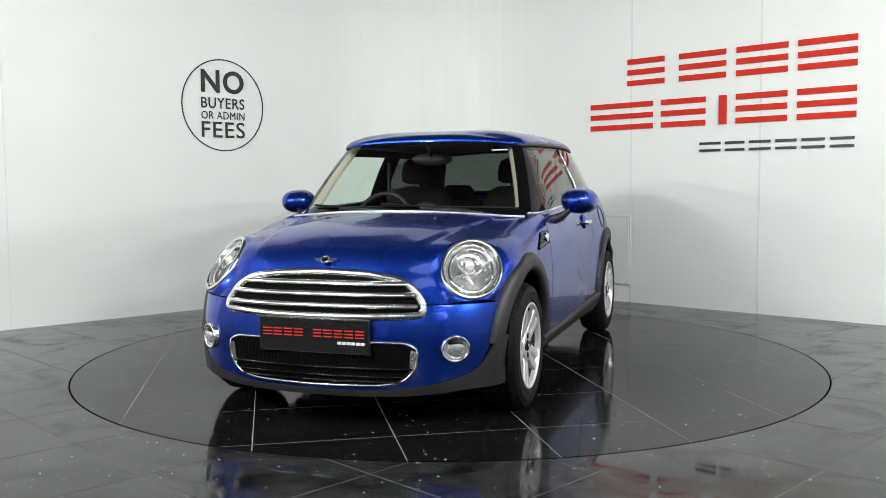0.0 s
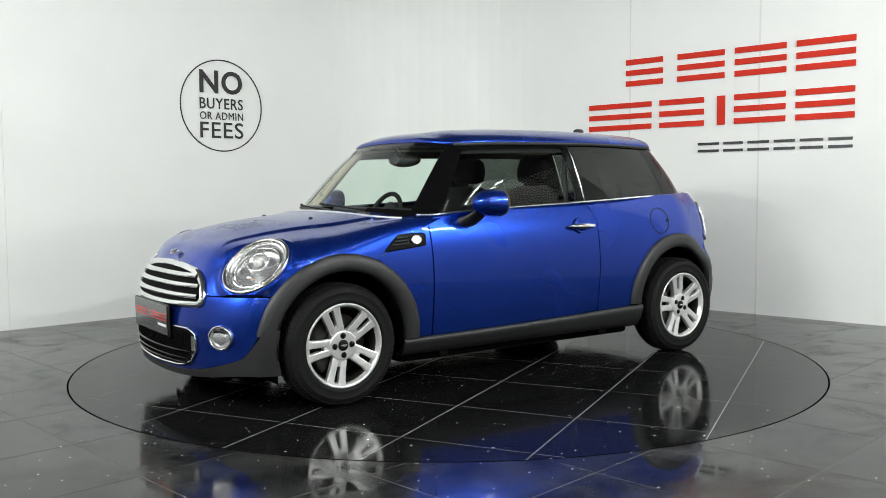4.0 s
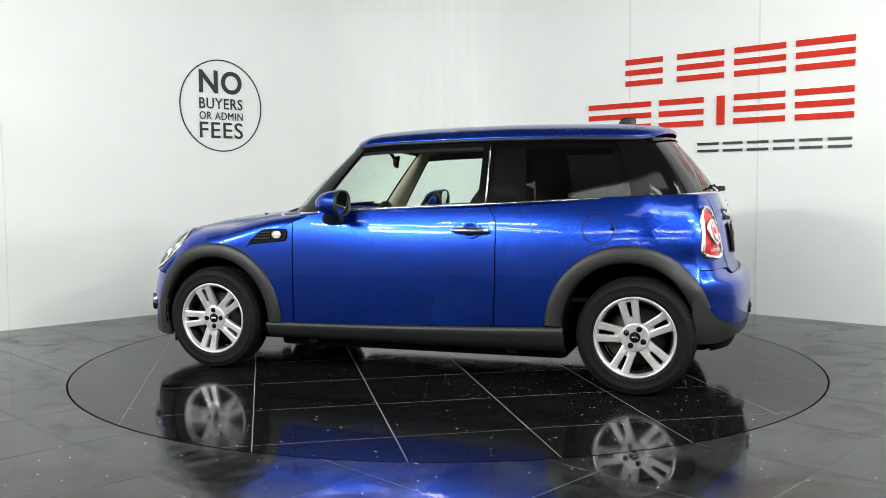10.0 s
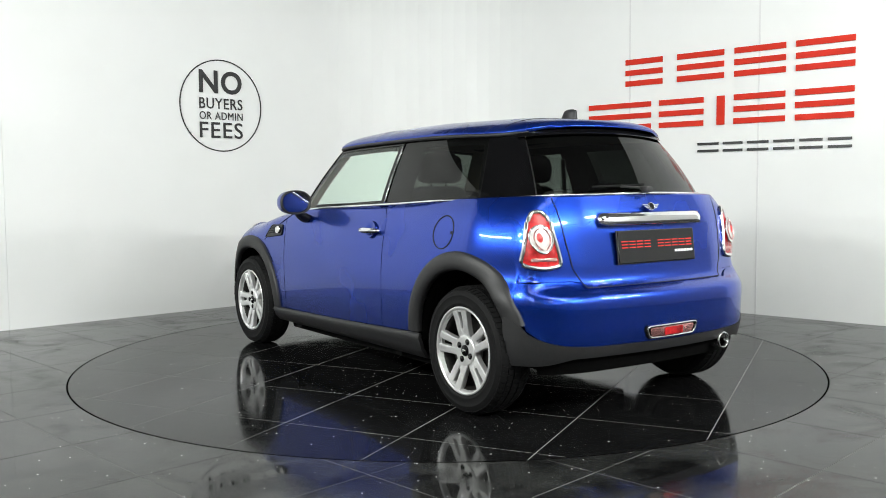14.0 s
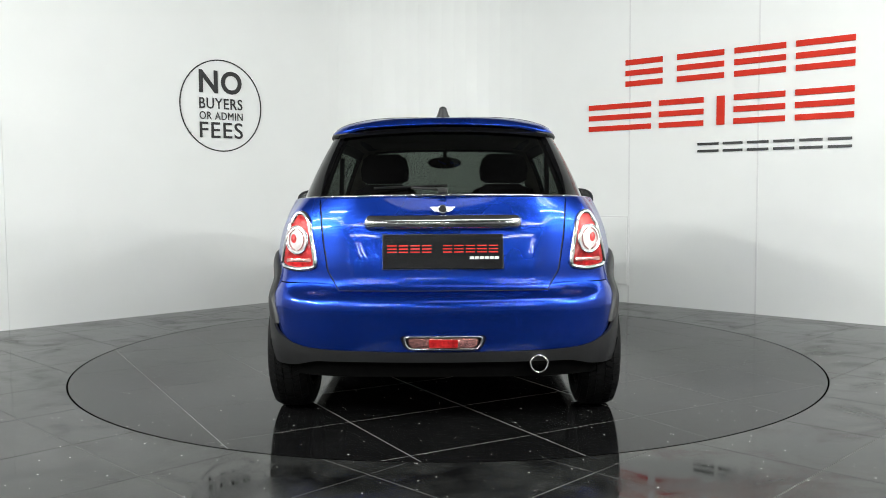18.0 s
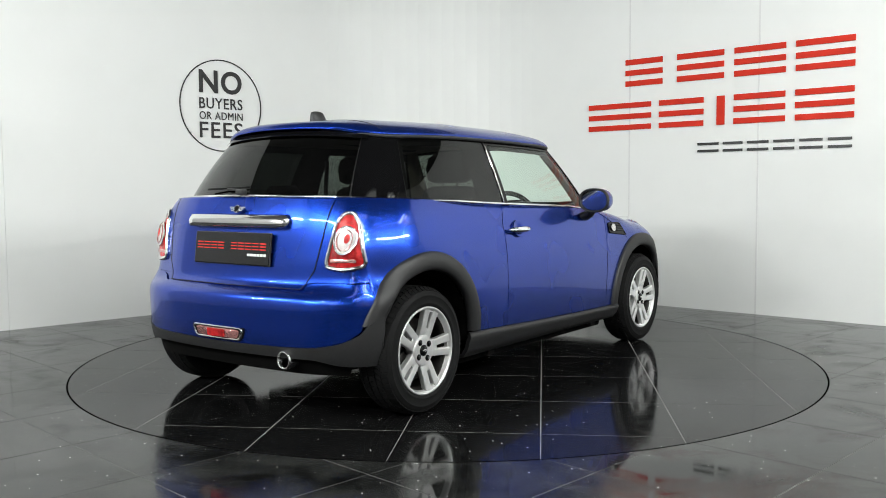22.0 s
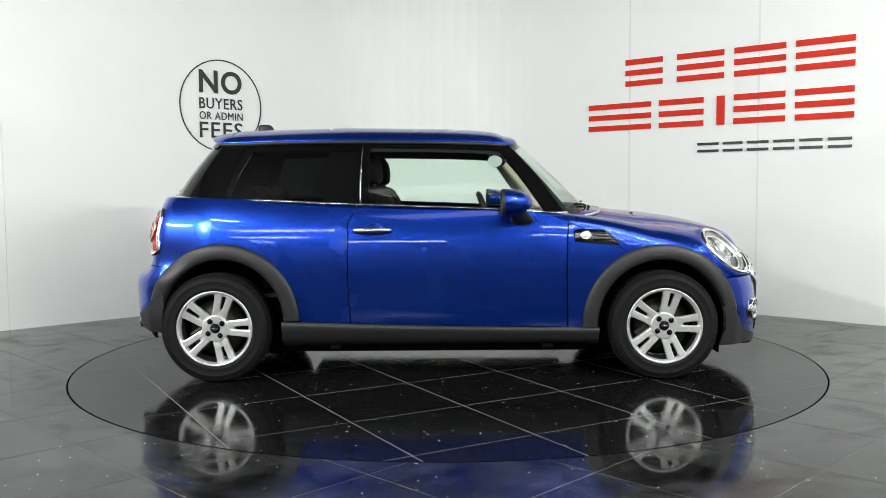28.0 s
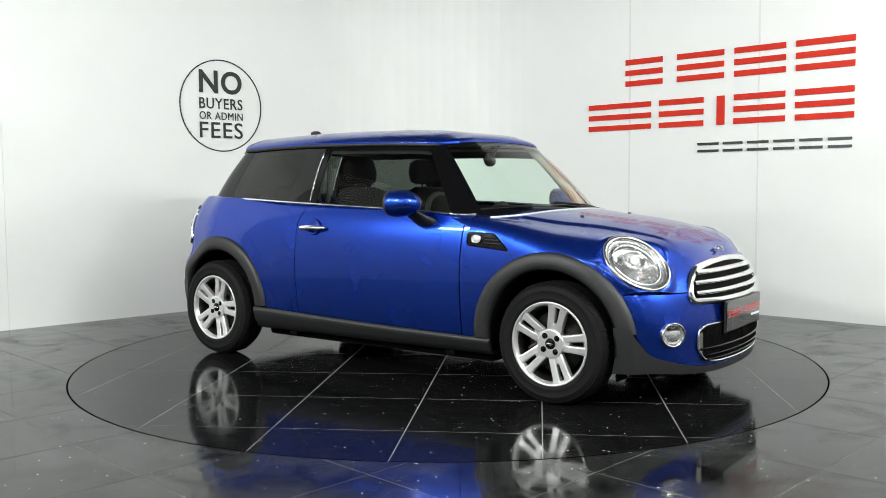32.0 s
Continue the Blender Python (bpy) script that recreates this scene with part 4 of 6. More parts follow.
def both(name, Gx, mat, label="", shadow=True, **kw):
    obs = sided(name, Gx, mat, label, **kw)
    for o in obs:
        o.visible_shadow = shadow
    return obs


both("a_pillar", quad_grid(A_F, A_R, -0.04, 1.02, 8, 12), GLOSSBLACK, "gloss black windscreen pillar")
both("door_glass", quad_grid(lambda v_: A_R(v_) + 0.02, lambda v_: DG_R(v_) - 0.03, 0.0, 0.94, 24, 10, -0.006), CLEAR, "clear greenish side window", shadow=False, flange=0)
both("window_frame", quad_grid(A_R, DG_R, 0.925, 1.03, 24, 4, -0.002), GLOSSBLACK)
both("b_pillar", quad_grid(lambda v_: DG_R(v_) - 0.045, Q_F, -0.02, 1.02, 5, 8, -0.003), GLOSSBLACK)
both("quarter_glass", quad_grid(Q_F, Q_R, 0.0, 0.95, 24, 10, -0.002), PRIVACY, "dark tinted rear side window", shadow=False, flange=0)
both("quarter_frame", quad_grid(Q_F, lambda v_: 8.1, 0.94, 1.03, 24, 4, -0.003), GLOSSBLACK)
both("d_pillar", quad_grid(lambda v_: Q_R(v_) + 0.004, R_S, -0.02, 1.02, 12, 10, -0.001), GLOSSBLACK, "gloss black rear pillar")
rear_window = grid_part("rear_window", mirrored(house_grid(8.15, 10, 0.0, 1.0, 20, 12)[::-1]), PRIVACY, car, "dark tinted tailgate window", flange=0)
rear_window.visible_shadow = False

grid_part("spoiler_lip", mirrored(house_grid(7.9, 10, 0.93, 1.0, 16, 3, 0.012)[::-1]), GLOSSBLACK, car, flange=0)

for sy in (1, -1):
    v, f = tube_mesh([house(np.array([4.985]), np.array([v_]), np.array([0.002]))[0] * np.array([1, sy, 1]) for v_ in np.linspace(0.01, 0.96, 8)], 0.0045, 6)
    mesh_object("window_post", v, f, CHROME, car, "thin bright window post")

# roof
cols = []
for t in np.linspace(0, 10, 110):
    e = house(np.array([t]), np.array([1.0]))[0]
    d = np.array([gbx(t) - (-0.4), gby(t) * 1.6, 0])
    d = d / np.linalg.norm(d)
    rear = float(smooth01(8.0, 8.8, t))
    e = e + np.array([-0.022 * rear, 0, 0.016 * rear])
    front = 1 - float(smooth01(2.0, 3.3, t))
    lip = 0.003 + 0.009 * (1 - front) - 0.005 * rear
    cx = -0.43 + (e[0] + 0.43) * 0.90
    col = [e + d * 0.004 + np.array([0, 0, -0.004]), e + d * lip + np.array([0, 0, 0.004])]
    zc = float(np.interp(cx, [-1.40, -1.27, -1.05, -.52, 0, .2, .35, .42], [1.382, 1.402, 1.420, 1.430, 1.421, 1.408, 1.388, 1.374]))
    for s in np.concatenate([[0.0, 0.015, 0.04], np.linspace(0.09, 1, 16)]):
        x, y = e[0] + d[0] * lip + (cx - e[0] - d[0] * lip) * s, (e[1] + d[1] * lip) * (1 - s)
        hgt = 1 - (1 - s) ** (4.2 - 1.9 * front)
        z0 = e[2] + 0.014 - 0.009 * front - 0.010 * rear
        z1 = zc
        col.append(np.array([x, y, z0 + (z1 - z0) * min(1.0, 0.16 * min(1, s / 0.05) + 0.84 * hgt)]))
    cols.append(col)
roof = grid_part("roof", mirrored(np.array(cols)), PAINT, car, flange=0)

# black gutter under the roof's edge
for sy in (1, -1):
    pts = []
    for t in np.linspace(2.7, 8.3, 50):
        e = house(np.array([t]), np.array([1.0]))[0]
        d = np.array([0, 1, 0]) * 0.008
        pts.append((e + d + np.array([0, 0, -0.001])) * np.array([1, sy, 1]))
    v, f = tube_mesh(pts, 0.0095, 8)
    mesh_object("gutter", v, f, PLASTIC, car, "black roof gutter strip")

# bright strip along the belt
pts = [house(np.array([t]), np.array([0.006 + 0.012 * float(smooth01(7.4, 8.2, t))]), np.array([0.012]))[0] for t in np.linspace(2.6, 10, 80)]
for sy in (1, -1):
    v, f = tube_mesh([p_ * np.array([1, sy, 1]) for p_ in pts], 0.0068, 8)
    mesh_object("belt_trim", v, f, CHROME, car, "chrome belt strip")

# cowl below the windscreen
Gc = []
for t in np.linspace(0, 2.9, 16):
    e = house(np.array([t]), np.array([0.0]))[0]
    Gc.append([e + np.array([-0.06, 0, 0.03]), e + np.array([0.0, 0, -0.012]), e + np.array([0.07, 0.05 * t / 2.9, -0.02]), e + np.array([0.12, 0.06 * t / 2.9, -0.06])])
grid_part("cowl", mirrored(np.array(Gc)), PLASTIC, car, flange=0)

# silver bead painting the glint along the bonnet's rear edge, before the cowl
pts = []
for t in np.linspace(-2.45, 2.45, 60):
    e = house(np.array([abs(t)]), np.array([0.0]))[0]
    x, y = e[0] + 0.078, (e[1] + 0.045 * abs(t) / 2.9) * math.copysign(1, t)
    crown = float(np.interp(x, [0.6, 1.2], [0.022, 0.055]))
    pts.append((x, y, float(ZC(x)) - crown * (abs(y) / 0.6) ** 2.2 + 0.012))
v, f = tube_mesh(pts, 0.006, 8)
mesh_object("edge_glint", v, f, ALLOY, bonnet, "silver bead that paints the glint on the bonnet's rear edge")

# shelf that closes the body between belt and glass
ts_ = np.linspace(2.4, 10, 400)
base_ = house(ts_, np.zeros(400))
Gc = []
for u in np.concatenate([np.linspace(u_of(0.66), u_of(-1.45), 40), np.linspace(u_of(-1.45), ULEN, 30)[1:]]):
    b_ = column(u, 0.8, float(BELT(_of(u)[0])), 3, False)[-1]
    k = int(np.argmin(np.hypot(base_[:, 0] - b_[0], (base_[:, 1] - b_[1]))))
    if u >= ULEN - 1e-6:
        k = 399
    e = base_[k] + np.array([0, 0, 0.003])
    mid = (b_ + e) / 2 + np.array([0, 0, 0.006])
    inn = e - np.array([e[0] + 0.4, e[1] * 1.5, 0]) / np.linalg.norm([e[0] + 0.4, e[1] * 1.5, 0]) * 0.03
    Gc.append([b_ - np.array([0, 0, 0.004]), b_ + np.array([0, 0, 0.001]), mid, e, inn])
for sy in (1, -1):
    grid_part("belt_shelf", np.array(Gc) * np.array([1, sy, 1]), PAINT, car, flange=0)

# ---------------------------------------------------------------- wheels
def tread_blocks():
    """Rows of slanting blocks with grooves between, round the crown of the tyre."""
    v, f = [], []
    rows = ((-.084, -.057, .287, .3005, 0.3), (-.053, -.024, .303, .303, 0.5), (-.018, .018, .303, .303, 0.0), (.024, .053, .303, .303, -0.5), (.057, .084, .3005, .287, -0.3))
    for j, (h0, h1, r0, r1, slant) in enumerate(rows):
        n = 66
        for k in range(n):
            a = 2 * math.pi * (k + 0.37 * j) / n
            d = 2 * math.pi / n * (0.80 if j != 2 else 0.92)
            i = len(v)
            for dep in (0.010, 0.0):
                for h, r in ((h0, r0), (h1, r1)):
                    for e in (-0.5, 0.5):
                        q_ = a + d * e + slant * (h - (h0 + h1) / 2) / 0.3 * 0.9
                        v.append(((r - dep) * math.cos(q_), h, (r - dep) * math.sin(q_)))
            f += [(i + 4, i + 5, i + 7, i + 6), (i, i + 4, i + 6, i + 2), (i + 1, i + 3, i + 7, i + 5), (i, i + 1, i + 5, i + 4), (i + 2, i + 6, i + 7, i + 3)]
    return v, f


def wheel(x, y, sy, turn):
    w = new("wheel")
    w.parent = car
    half = [(.297, .0), (.297, .055), (.289, .075), (.281, .085), (.272, .0905), (.264, .0925), (.262, .0945), (.258, .0938), (.256, .0930), (.240, .0932), (.228, .0925), (.226, .0932), (.221, .0930), (.218, .0905), (.208, .088), (.202, .080)]
    prof = [(r, -h) for r, h in half[:0:-1]] + half
    v, f = lathe(prof, 72)
    tyre = mesh_object("tyre", v, f, RUBBER, w, "black road tyre")
    tread = mesh_object("tread", *tread_blocks(), RUBBER, tyre, "worn tread blocks", smooth=False)
    # alloy barrel, given dark steel to paint the shade inside the rim
    v, f = lathe([(.19, -.085), (.204, -.080), (.204, -.06), (.185, -.04), (.178, .045), (.188, .066)], 48)
    mesh_object("barrel", v, f, STEEL, w, "rim barrel darkened to paint the shade behind the spokes")
    prof = [(.186, .060), (.190, .070), (.2035, .078), (.2085, .084), (.209, .090), (.205, .093), (.198, .091), (.193, .083), (.186, .060)]
    v, f = lathe(prof, 64)
    mesh_object("rim", v, f, ALLOY, w, "silver alloy rim")
    v, f = lathe([(.0, .073), (.030, .073), (.066, .0765), (.071, .0755), (.074, .070), (.078, .050), (.070, .02), (.0, .02)], 40)
    mesh_object("hub", v, f, ALLOY, w)
    v, f = lathe([(.0, .081), (.022, .080), (.027, .076), (.028, .068)], 28)
    mesh_object("centre_cap", v, f, GLOSSBLACK, w, "black centre cap with bright badge")
    v, f = lathe([(.0, .0825), (.006, .0825), (.0135, .082), (.014, .079)], 16)
    mesh_object("cap_badge", [(p_[0] * 1.25, p_[1], p_[2] * 0.45) for p_ in v], f, CHROME, w)
    v, f = lathe([(.0, .012), (.150, .012), (.150, -.010), (.0, -.010)], 40)
    mesh_object("brake_disc", v, f, STEEL, w)
    bm = bmesh.new()
    box(bm, (0.06, -0.02, -0.06), (0.155, 0.028, 0.06), 0.012, pose(0, 0, 0, 0, 35, 0))
    part("caliper", bm, STEEL, w)
    v, f = lathe([(.0, -.03), (.176, -.03), (.176, -.04)], 40)
    mesh_object("dust_shield", v, f, UNDER, w)
    for k in range(4):
        a = math.radians(turn + 20 + 90 * k)
        v, f = lathe([(.0, .0795), (.0075, .0795), (.0085, .0765), (.0140, .0775), (.0146, .0775), (.0146, .06)], 14)
        mesh_object("wheel_bolt", [(p_[0] + 0.0475 * math.cos(a), p_[1], p_[2] + 0.0475 * math.sin(a)) for p_ in v], f, GLOSSBLACK, w)
    for k in range(5):
        a = math.radians(turn + 72 * k)
        ca, sa = math.cos(a), math.sin(a)
        bm = bmesh.new()
        for sgn in (1, -1):
            # each spoke is a pair of rounded bars with a slot between
            secs = []
            for r, o, hw, top in ((.055, .0190, .0186, .068), (.085, .0225, .0196, .073), (.103, .0250, .0178, .0755), (.135, .0280, .0186, .078), (.165, .0308, .0192, .081), (.198, .036, .0240, .086)):
                sec = []
                for b_ in range(12):
                    q_ = 2 * math.pi * (b_ + 0.5) / 12
                    n_ = sgn * o + hw * math.copysign(abs(math.cos(q_)) ** 0.3, math.cos(q_))
                    h_ = top - 0.016 + 0.016 * math.copysign(abs(math.sin(q_)) ** 0.3, math.sin(q_))
                    sec.append(bm.verts.new((r * ca - n_ * sa, h_, r * sa + n_ * ca)))
                secs.append(sec)
            for s0, s1 in zip(secs[:-1], secs[1:]):
                for b_ in range(12):
                    bm.faces.new((s0[b_], s0[(b_ + 1) % 12], s1[(b_ + 1) % 12], s1[b_]))
            bm.faces.new(secs[0])
            bm.faces.new(secs[-1])
        for r0, r1 in ((.045, .106), (.184, .2)):
            q_ = bmesh.ops.create_cube(bm, size=1)["verts"]
            for v_ in q_:
                r = r0 if v_.co.x < 0 else r1
                n_ = v_.co.y * 2 * (0.022 if r < 0.12 else 0.028)
                h_ = 0.045 + (v_.co.z + 0.5) * (0.027 if r < 0.12 else 0.033)
                v_.co = Vector((r * ca - n_ * sa, h_, r * sa + n_ * ca))
        part("spoke", bm, ALLOY, w)
    w.matrix_basis = pose(x, y, 0.303, 0, 0, 0 if sy > 0 else 180)
    return w


wheel(1.2335, 0.722, 1, 68)
wheel(-1.2335, 0.728, 1, 7)
wheel(1.2335, -0.722, -1, 32)
wheel(-1.2335, -0.728, -1, 35)

# ---------------------------------------------------------------- details on the body
RED_LENS = material("red_lens", (0.42, 0.010, 0.012), rough=0.25, coat=0.6, grain=0.9, scale=60, bump=0.9, bump_scale=150)
CLEAR_LENS = material("silvered_lens", (0.66, 0.64, 0.62), rough=0.22, metal=0.12, coat=1.0, grain=0.25, scale=60, bump=0.5, bump_scale=120)
PINK_LENS = material("pink_lens", (0.60, 0.27, 0.26), rough=0.12, metal=0.75, coat=0.5, grain=0.9, scale=90, bump=1.0, bump_scale=110)
PINKRED = material("pale_red_lens", (0.55, 0.045, 0.045), rough=0.2, coat=1.0, grain=0.5, scale=60, bump=0.6, bump_scale=150)
REFLECTOR = material("lamp_reflector", (0.62, 0.62, 0.63), rough=0.22, metal=0.8, grain=0.3, scale=25, bump=0.6, bump_scale=22)
AMBER = material("amber_lens", (0.46, 0.27, 0.17), rough=0.2, coat=1.0, grain=0.2, scale=60)
PLATEMAT = material("plate_black", (0.010, 0.010, 0.011), rough=0.10, spec=0.4, coat=0.45, rough_var=0.03, scale=30)
PLATERED = material("plate_red", (0.60, 0.03, 0.025), rough=0.25, grain=0.05)
PLATEWHITE = material("plate_white", (0.75, 0.75, 0.75), rough=0.3, grain=0.05)
MESHBLACK = material("intake_black", (0.002, 0.002, 0.002), rough=0.9, spec=0.1, grain=0.3, scale=80, bump=0.9, bump_scale=140)
FABRIC = material("seat_fabric", (0.007, 0.0065, 0.0065), rough=0.9, spec=0.12, grain=0.3, scale=120, bump=0.4, bump_scale=500)
TRIM = material("interior_black", (0.007, 0.007, 0.007), rough=0.6, grain=0.2, scale=50, bump=0.2, bump_scale=300)
BEIGE = material("beige_headlining", (0.42, 0.38, 0.29), rough=0.9, grain=0.08, scale=60)
MIRROR = material("mirror_glass", (0.82, 0.84, 0.85), rough=0.02, metal=1.0, rough_var=0.01)


U_FRONT = np.linspace(0, u_of(1.35), 70)
U_REAR = np.linspace(u_of(-1.40), ULEN, 70)


Z_TAB = np.linspace(0.14, 1.02, 177)
Y_TAB = np.linspace(0.0, 0.80, 161)


def end_table(us, cap):
    """x of the nose or tail over heights and sideways places."""
    ms = [meridian(u, cap) for u in us]
    tab = np.zeros((len(Z_TAB), len(Y_TAB)))
    for k, z in enumerate(Z_TAB):
        xy = []
        for P in ms:
            rise = int(np.argmax(P[:, 2])) + 1
            xy.append([np.interp(z, P[:rise, 2], P[:rise, c]) for c in (1, 0)])
        xy = np.array(xy)
        xy = xy[np.argsort(xy[:, 0])]
        tab[k] = np.interp(Y_TAB, xy[:, 0], xy[:, 1])
    return tab


TAB_F, TAB_R = end_table(U_FRONT, True), end_table(U_REAR, False)


def end_pt(y, z, tab):
    """Point of the nose or tail at that sideways place and height."""
    a = min(max(abs(y) / (Y_TAB[1] - Y_TAB[0]), 0), len(Y_TAB) - 1.001)
    b_ = min(max((z - Z_TAB[0]) / (Z_TAB[1] - Z_TAB[0]), 0), len(Z_TAB) - 1.001)
    i, j = int(b_), int(a)
    fz, fy = b_ - i, a - j
    x = (tab[i, j] * (1 - fz) + tab[i + 1, j] * fz) * (1 - fy) + (tab[i, j + 1] * (1 - fz) + tab[i + 1, j + 1] * fz) * fy
    return np.array([x, y, z])


def front_pt(y, z):
    return end_pt(y, z, TAB_F)


def rear_pt(y, z):
    return end_pt(y, z, TAB_R)


def normal_at(fn, y, z):
    a, b_ = fn(y + 0.01, z) - fn(y - 0.01, z), fn(y, z + 0.01) - fn(y, z - 0.01)
    n = np.cross(a, b_)
    n = n / np.linalg.norm(n)
    return n if n[0] * (1 if fn is front_pt else -1) > 0 else -n


def surface_tube(name, fn, yz, rad, mat, parent, lift=0.0, closed=True, label="", seg=8):
    pts = []
    for y, z in yz:
        pts.append(fn(y, z) + normal_at(fn, y, z) * lift)
    v, f = tube_mesh(pts, rad, seg, closed)
    return mesh_object(name, v, f, mat, parent, label)


def surface_fill(name, fn, yz, mat, parent, lift, label="", rings=6, dome=0.0):
    """A sheet inside a closed outline, laid on the surface."""
    yz = np.array(yz)
    c = yz.mean(0)
    n = len(yz)
    verts, faces = [fn(*c) + normal_at(fn, *c) * (lift + dome)], []
    for r in range(1, rings + 1):
        s = r / rings
        for y, z in yz:
            q_ = c + (np.array([y, z]) - c) * s
            verts.append(fn(*q_) + normal_at(fn, *q_) * (lift + dome * (1 - s * s)))
    for k in range(n):
        faces.append((0, 1 + k, 1 + (k + 1) % n))
    for r in range(rings - 1):
        a, b_ = 1 + r * n, 1 + (r + 1) * n
        for k in range(n):
            l = (k + 1) % n
            faces.append((a + k, b_ + k, b_ + l, a + l))
    return mesh_object(name, verts, faces, mat, parent, label)


def rounded(pts, r, n=5):
    """A closed outline with rounded corners."""
    out = []
    m = len(pts)
    for i in range(m):
        p0, p1, p2 = (np.array(pts[(i + k) % m], float) for k in (-1, 0, 1))
        a, b_ = p0 - p1, p2 - p1
        ra = min(r, np.linalg.norm(a) * 0.45, np.linalg.norm(b_) * 0.45)
        s, e = p1 + a / np.linalg.norm(a) * ra, p1 + b_ / np.linalg.norm(b_) * ra
        for k in range(n + 1):
            t = k / n
            out.append((1 - t) ** 2 * s + 2 * t * (1 - t) * p1 + t * t * e)
    return out


def dense(yz, step=0.03):
    out = []
    m = len(yz)
    for i in range(m):
        a, b_ = np.array(yz[i]), np.array(yz[(i + 1) % m])
        k = max(1, int(np.linalg.norm(b_ - a) / step))
        out += [a + (b_ - a) * j / k for j in range(k)]
    return out


# upper grille
grille = new("grille")
grille.parent = car
half = [(0.0, 0.690), (0.20, 0.684), (0.36, 0.664), (0.440, 0.617), (0.480, 0.545), (0.470, 0.517), (0.25, 0.508), (0.0, 0.506)]
gout = rounded(half + [(-y, z) for y, z in half[-2:0:-1]], 0.04, 3)
gout = dense(gout, 0.035)
surface_fill("backing", front_pt, [(y * 0.97, 0.588 + (z - 0.588) * 0.95) for y, z in gout], MESHBLACK, grille, 0.004, rings=5)
surface_tube("frame", front_pt, gout, 0.019, CHROME, grille, 0.003, label="chrome surround")
for k, z in enumerate((0.556, 0.602, 0.647)):
    w = (0.458, 0.442, 0.396)[k]
    pts = []
    for y in np.linspace(-w, w, 28):
        pts.append(front_pt(y, z - 0.004) + normal_at(front_pt, y, z) * 0.012)
    v, f = [], []
    for p_ in pts:
        for b_ in range(10):
            q_ = 2 * math.pi * b_ / 10
            v.append(p_ + np.array([0.002 + 0.016 * math.cos(q_) - 0.35 * 0.012 * math.sin(q_), 0, 0.012 * math.sin(q_)]))
    for i in range(len(pts) - 1):
        for b_ in range(10):
            f.append((i * 10 + b_, i * 10 + (b_ + 1) % 10, i * 10 + 10 + (b_ + 1) % 10, i * 10 + 10 + b_))
    mesh_object("slat", v, f, CHROME, grille, "chrome slat")

# lower intake
intake = new("lower_intake")
intake.parent = car
half = [(0.0, 0.406), (0.41, 0.398), (0.462, 0.372), (0.452, 0.285), (0.40, 0.230), (0.30, 0.211), (0.0, 0.205)]
iout = dense(rounded(half + [(-y, z) for y, z in half[-2:0:-1]], 0.04, 3), 0.035)
surface_fill("mesh", front_pt, iout, MESHBLACK, intake, 0.004, "black honeycomb mesh", rings=5)
surface_tube("frame", front_pt, iout, 0.0065, CHROME, intake, 0.006, label="thin chrome surround")
for z, r in ((0.285, 0.007), (0.25, 0.005), (0.228, 0.005)):
    w = 0.44 if z > 0.25 else 0.40
    surface_tube("crossbar", front_pt, [(y, z) for y in np.linspace(-w, w, 24)], r, GLOSSBLACK, intake, 0.010, closed=False)
v, f = [], []
for y in np.linspace(-0.42, 0.42, 43):
    zt = 0.385
    zb = 0.225 + 0.05 * (abs(y) / 0.42) ** 4
    a, b_ = tube_mesh([front_pt(y + 0.004 * math.sin(90 * z), z) + normal_at(front_pt, y, z) * 0.007 for z in np.linspace(zb, zt, 8)], 0.0022, 5)
    f += [tuple(i + len(v) for i in q_) for q_ in b_]
    v += a
mesh_object("mesh_ribs", v, f, MESHBLACK, intake, "fine black mesh ribs")
for sy in (1, -1):
    surface_fill("corner_grille", front_pt, [(sy * y, z) for y, z in rounded([(0.43, 0.375), (0.465, 0.355), (0.455, 0.28), (0.42, 0.25)], 0.02, 3)], CHROME, intake, 0.010, rings=2)


def number_plate(place):
    """A black dealer plate with red and white bars."""
    pl = new("plate")
    pl.parent = car
    bm = bmesh.new()
    box(bm, (-0.006, -0.264, -0.075), (0.004, 0.264, 0.075), 0.003)
    part("board", bm, PLATEMAT, pl)
    bm = bmesh.new()
    box(bm, (-0.010, -0.267, -0.078), (-0.001, 0.267, 0.078), 0.002)
    part("holder", bm, STEEL, pl, "grey plate holder")
    for y0, y1 in ((-0.250, -0.045), (-0.005, 0.248)):
        n = 4 if y0 < -0.1 else 5
        w = (y1 - y0) / n
        for k in range(n):
            for z in (-0.002, 0.012, 0.026):
                bm = bmesh.new()
                box(bm, (0.003, y0 + w * k + 0.005, z - 0.0026), (0.0055, y0 + w * (k + 1) - 0.005, z + 0.0026))
                part("bar", bm, PLATERED, pl)
    for k in range(6):
        bm = bmesh.new()
        box(bm, (0.003, 0.118 + 0.022 * k, -0.034), (0.0055, 0.118 + 0.022 * k + 0.018, -0.022))
        part("bar", bm, PLATEWHITE, pl)
    pl.matrix_basis = place
    tagged(pl, "black dealer plate with red and white bars")
    return pl


number_plate(pose(1.916, 0, 0.423, 0, 1, 0))
bm = bmesh.new()
box(bm, (1.86, -0.22, 0.36), (1.914, 0.22, 0.46), 0.01)
part("plate_holder", bm, PLASTIC, car)


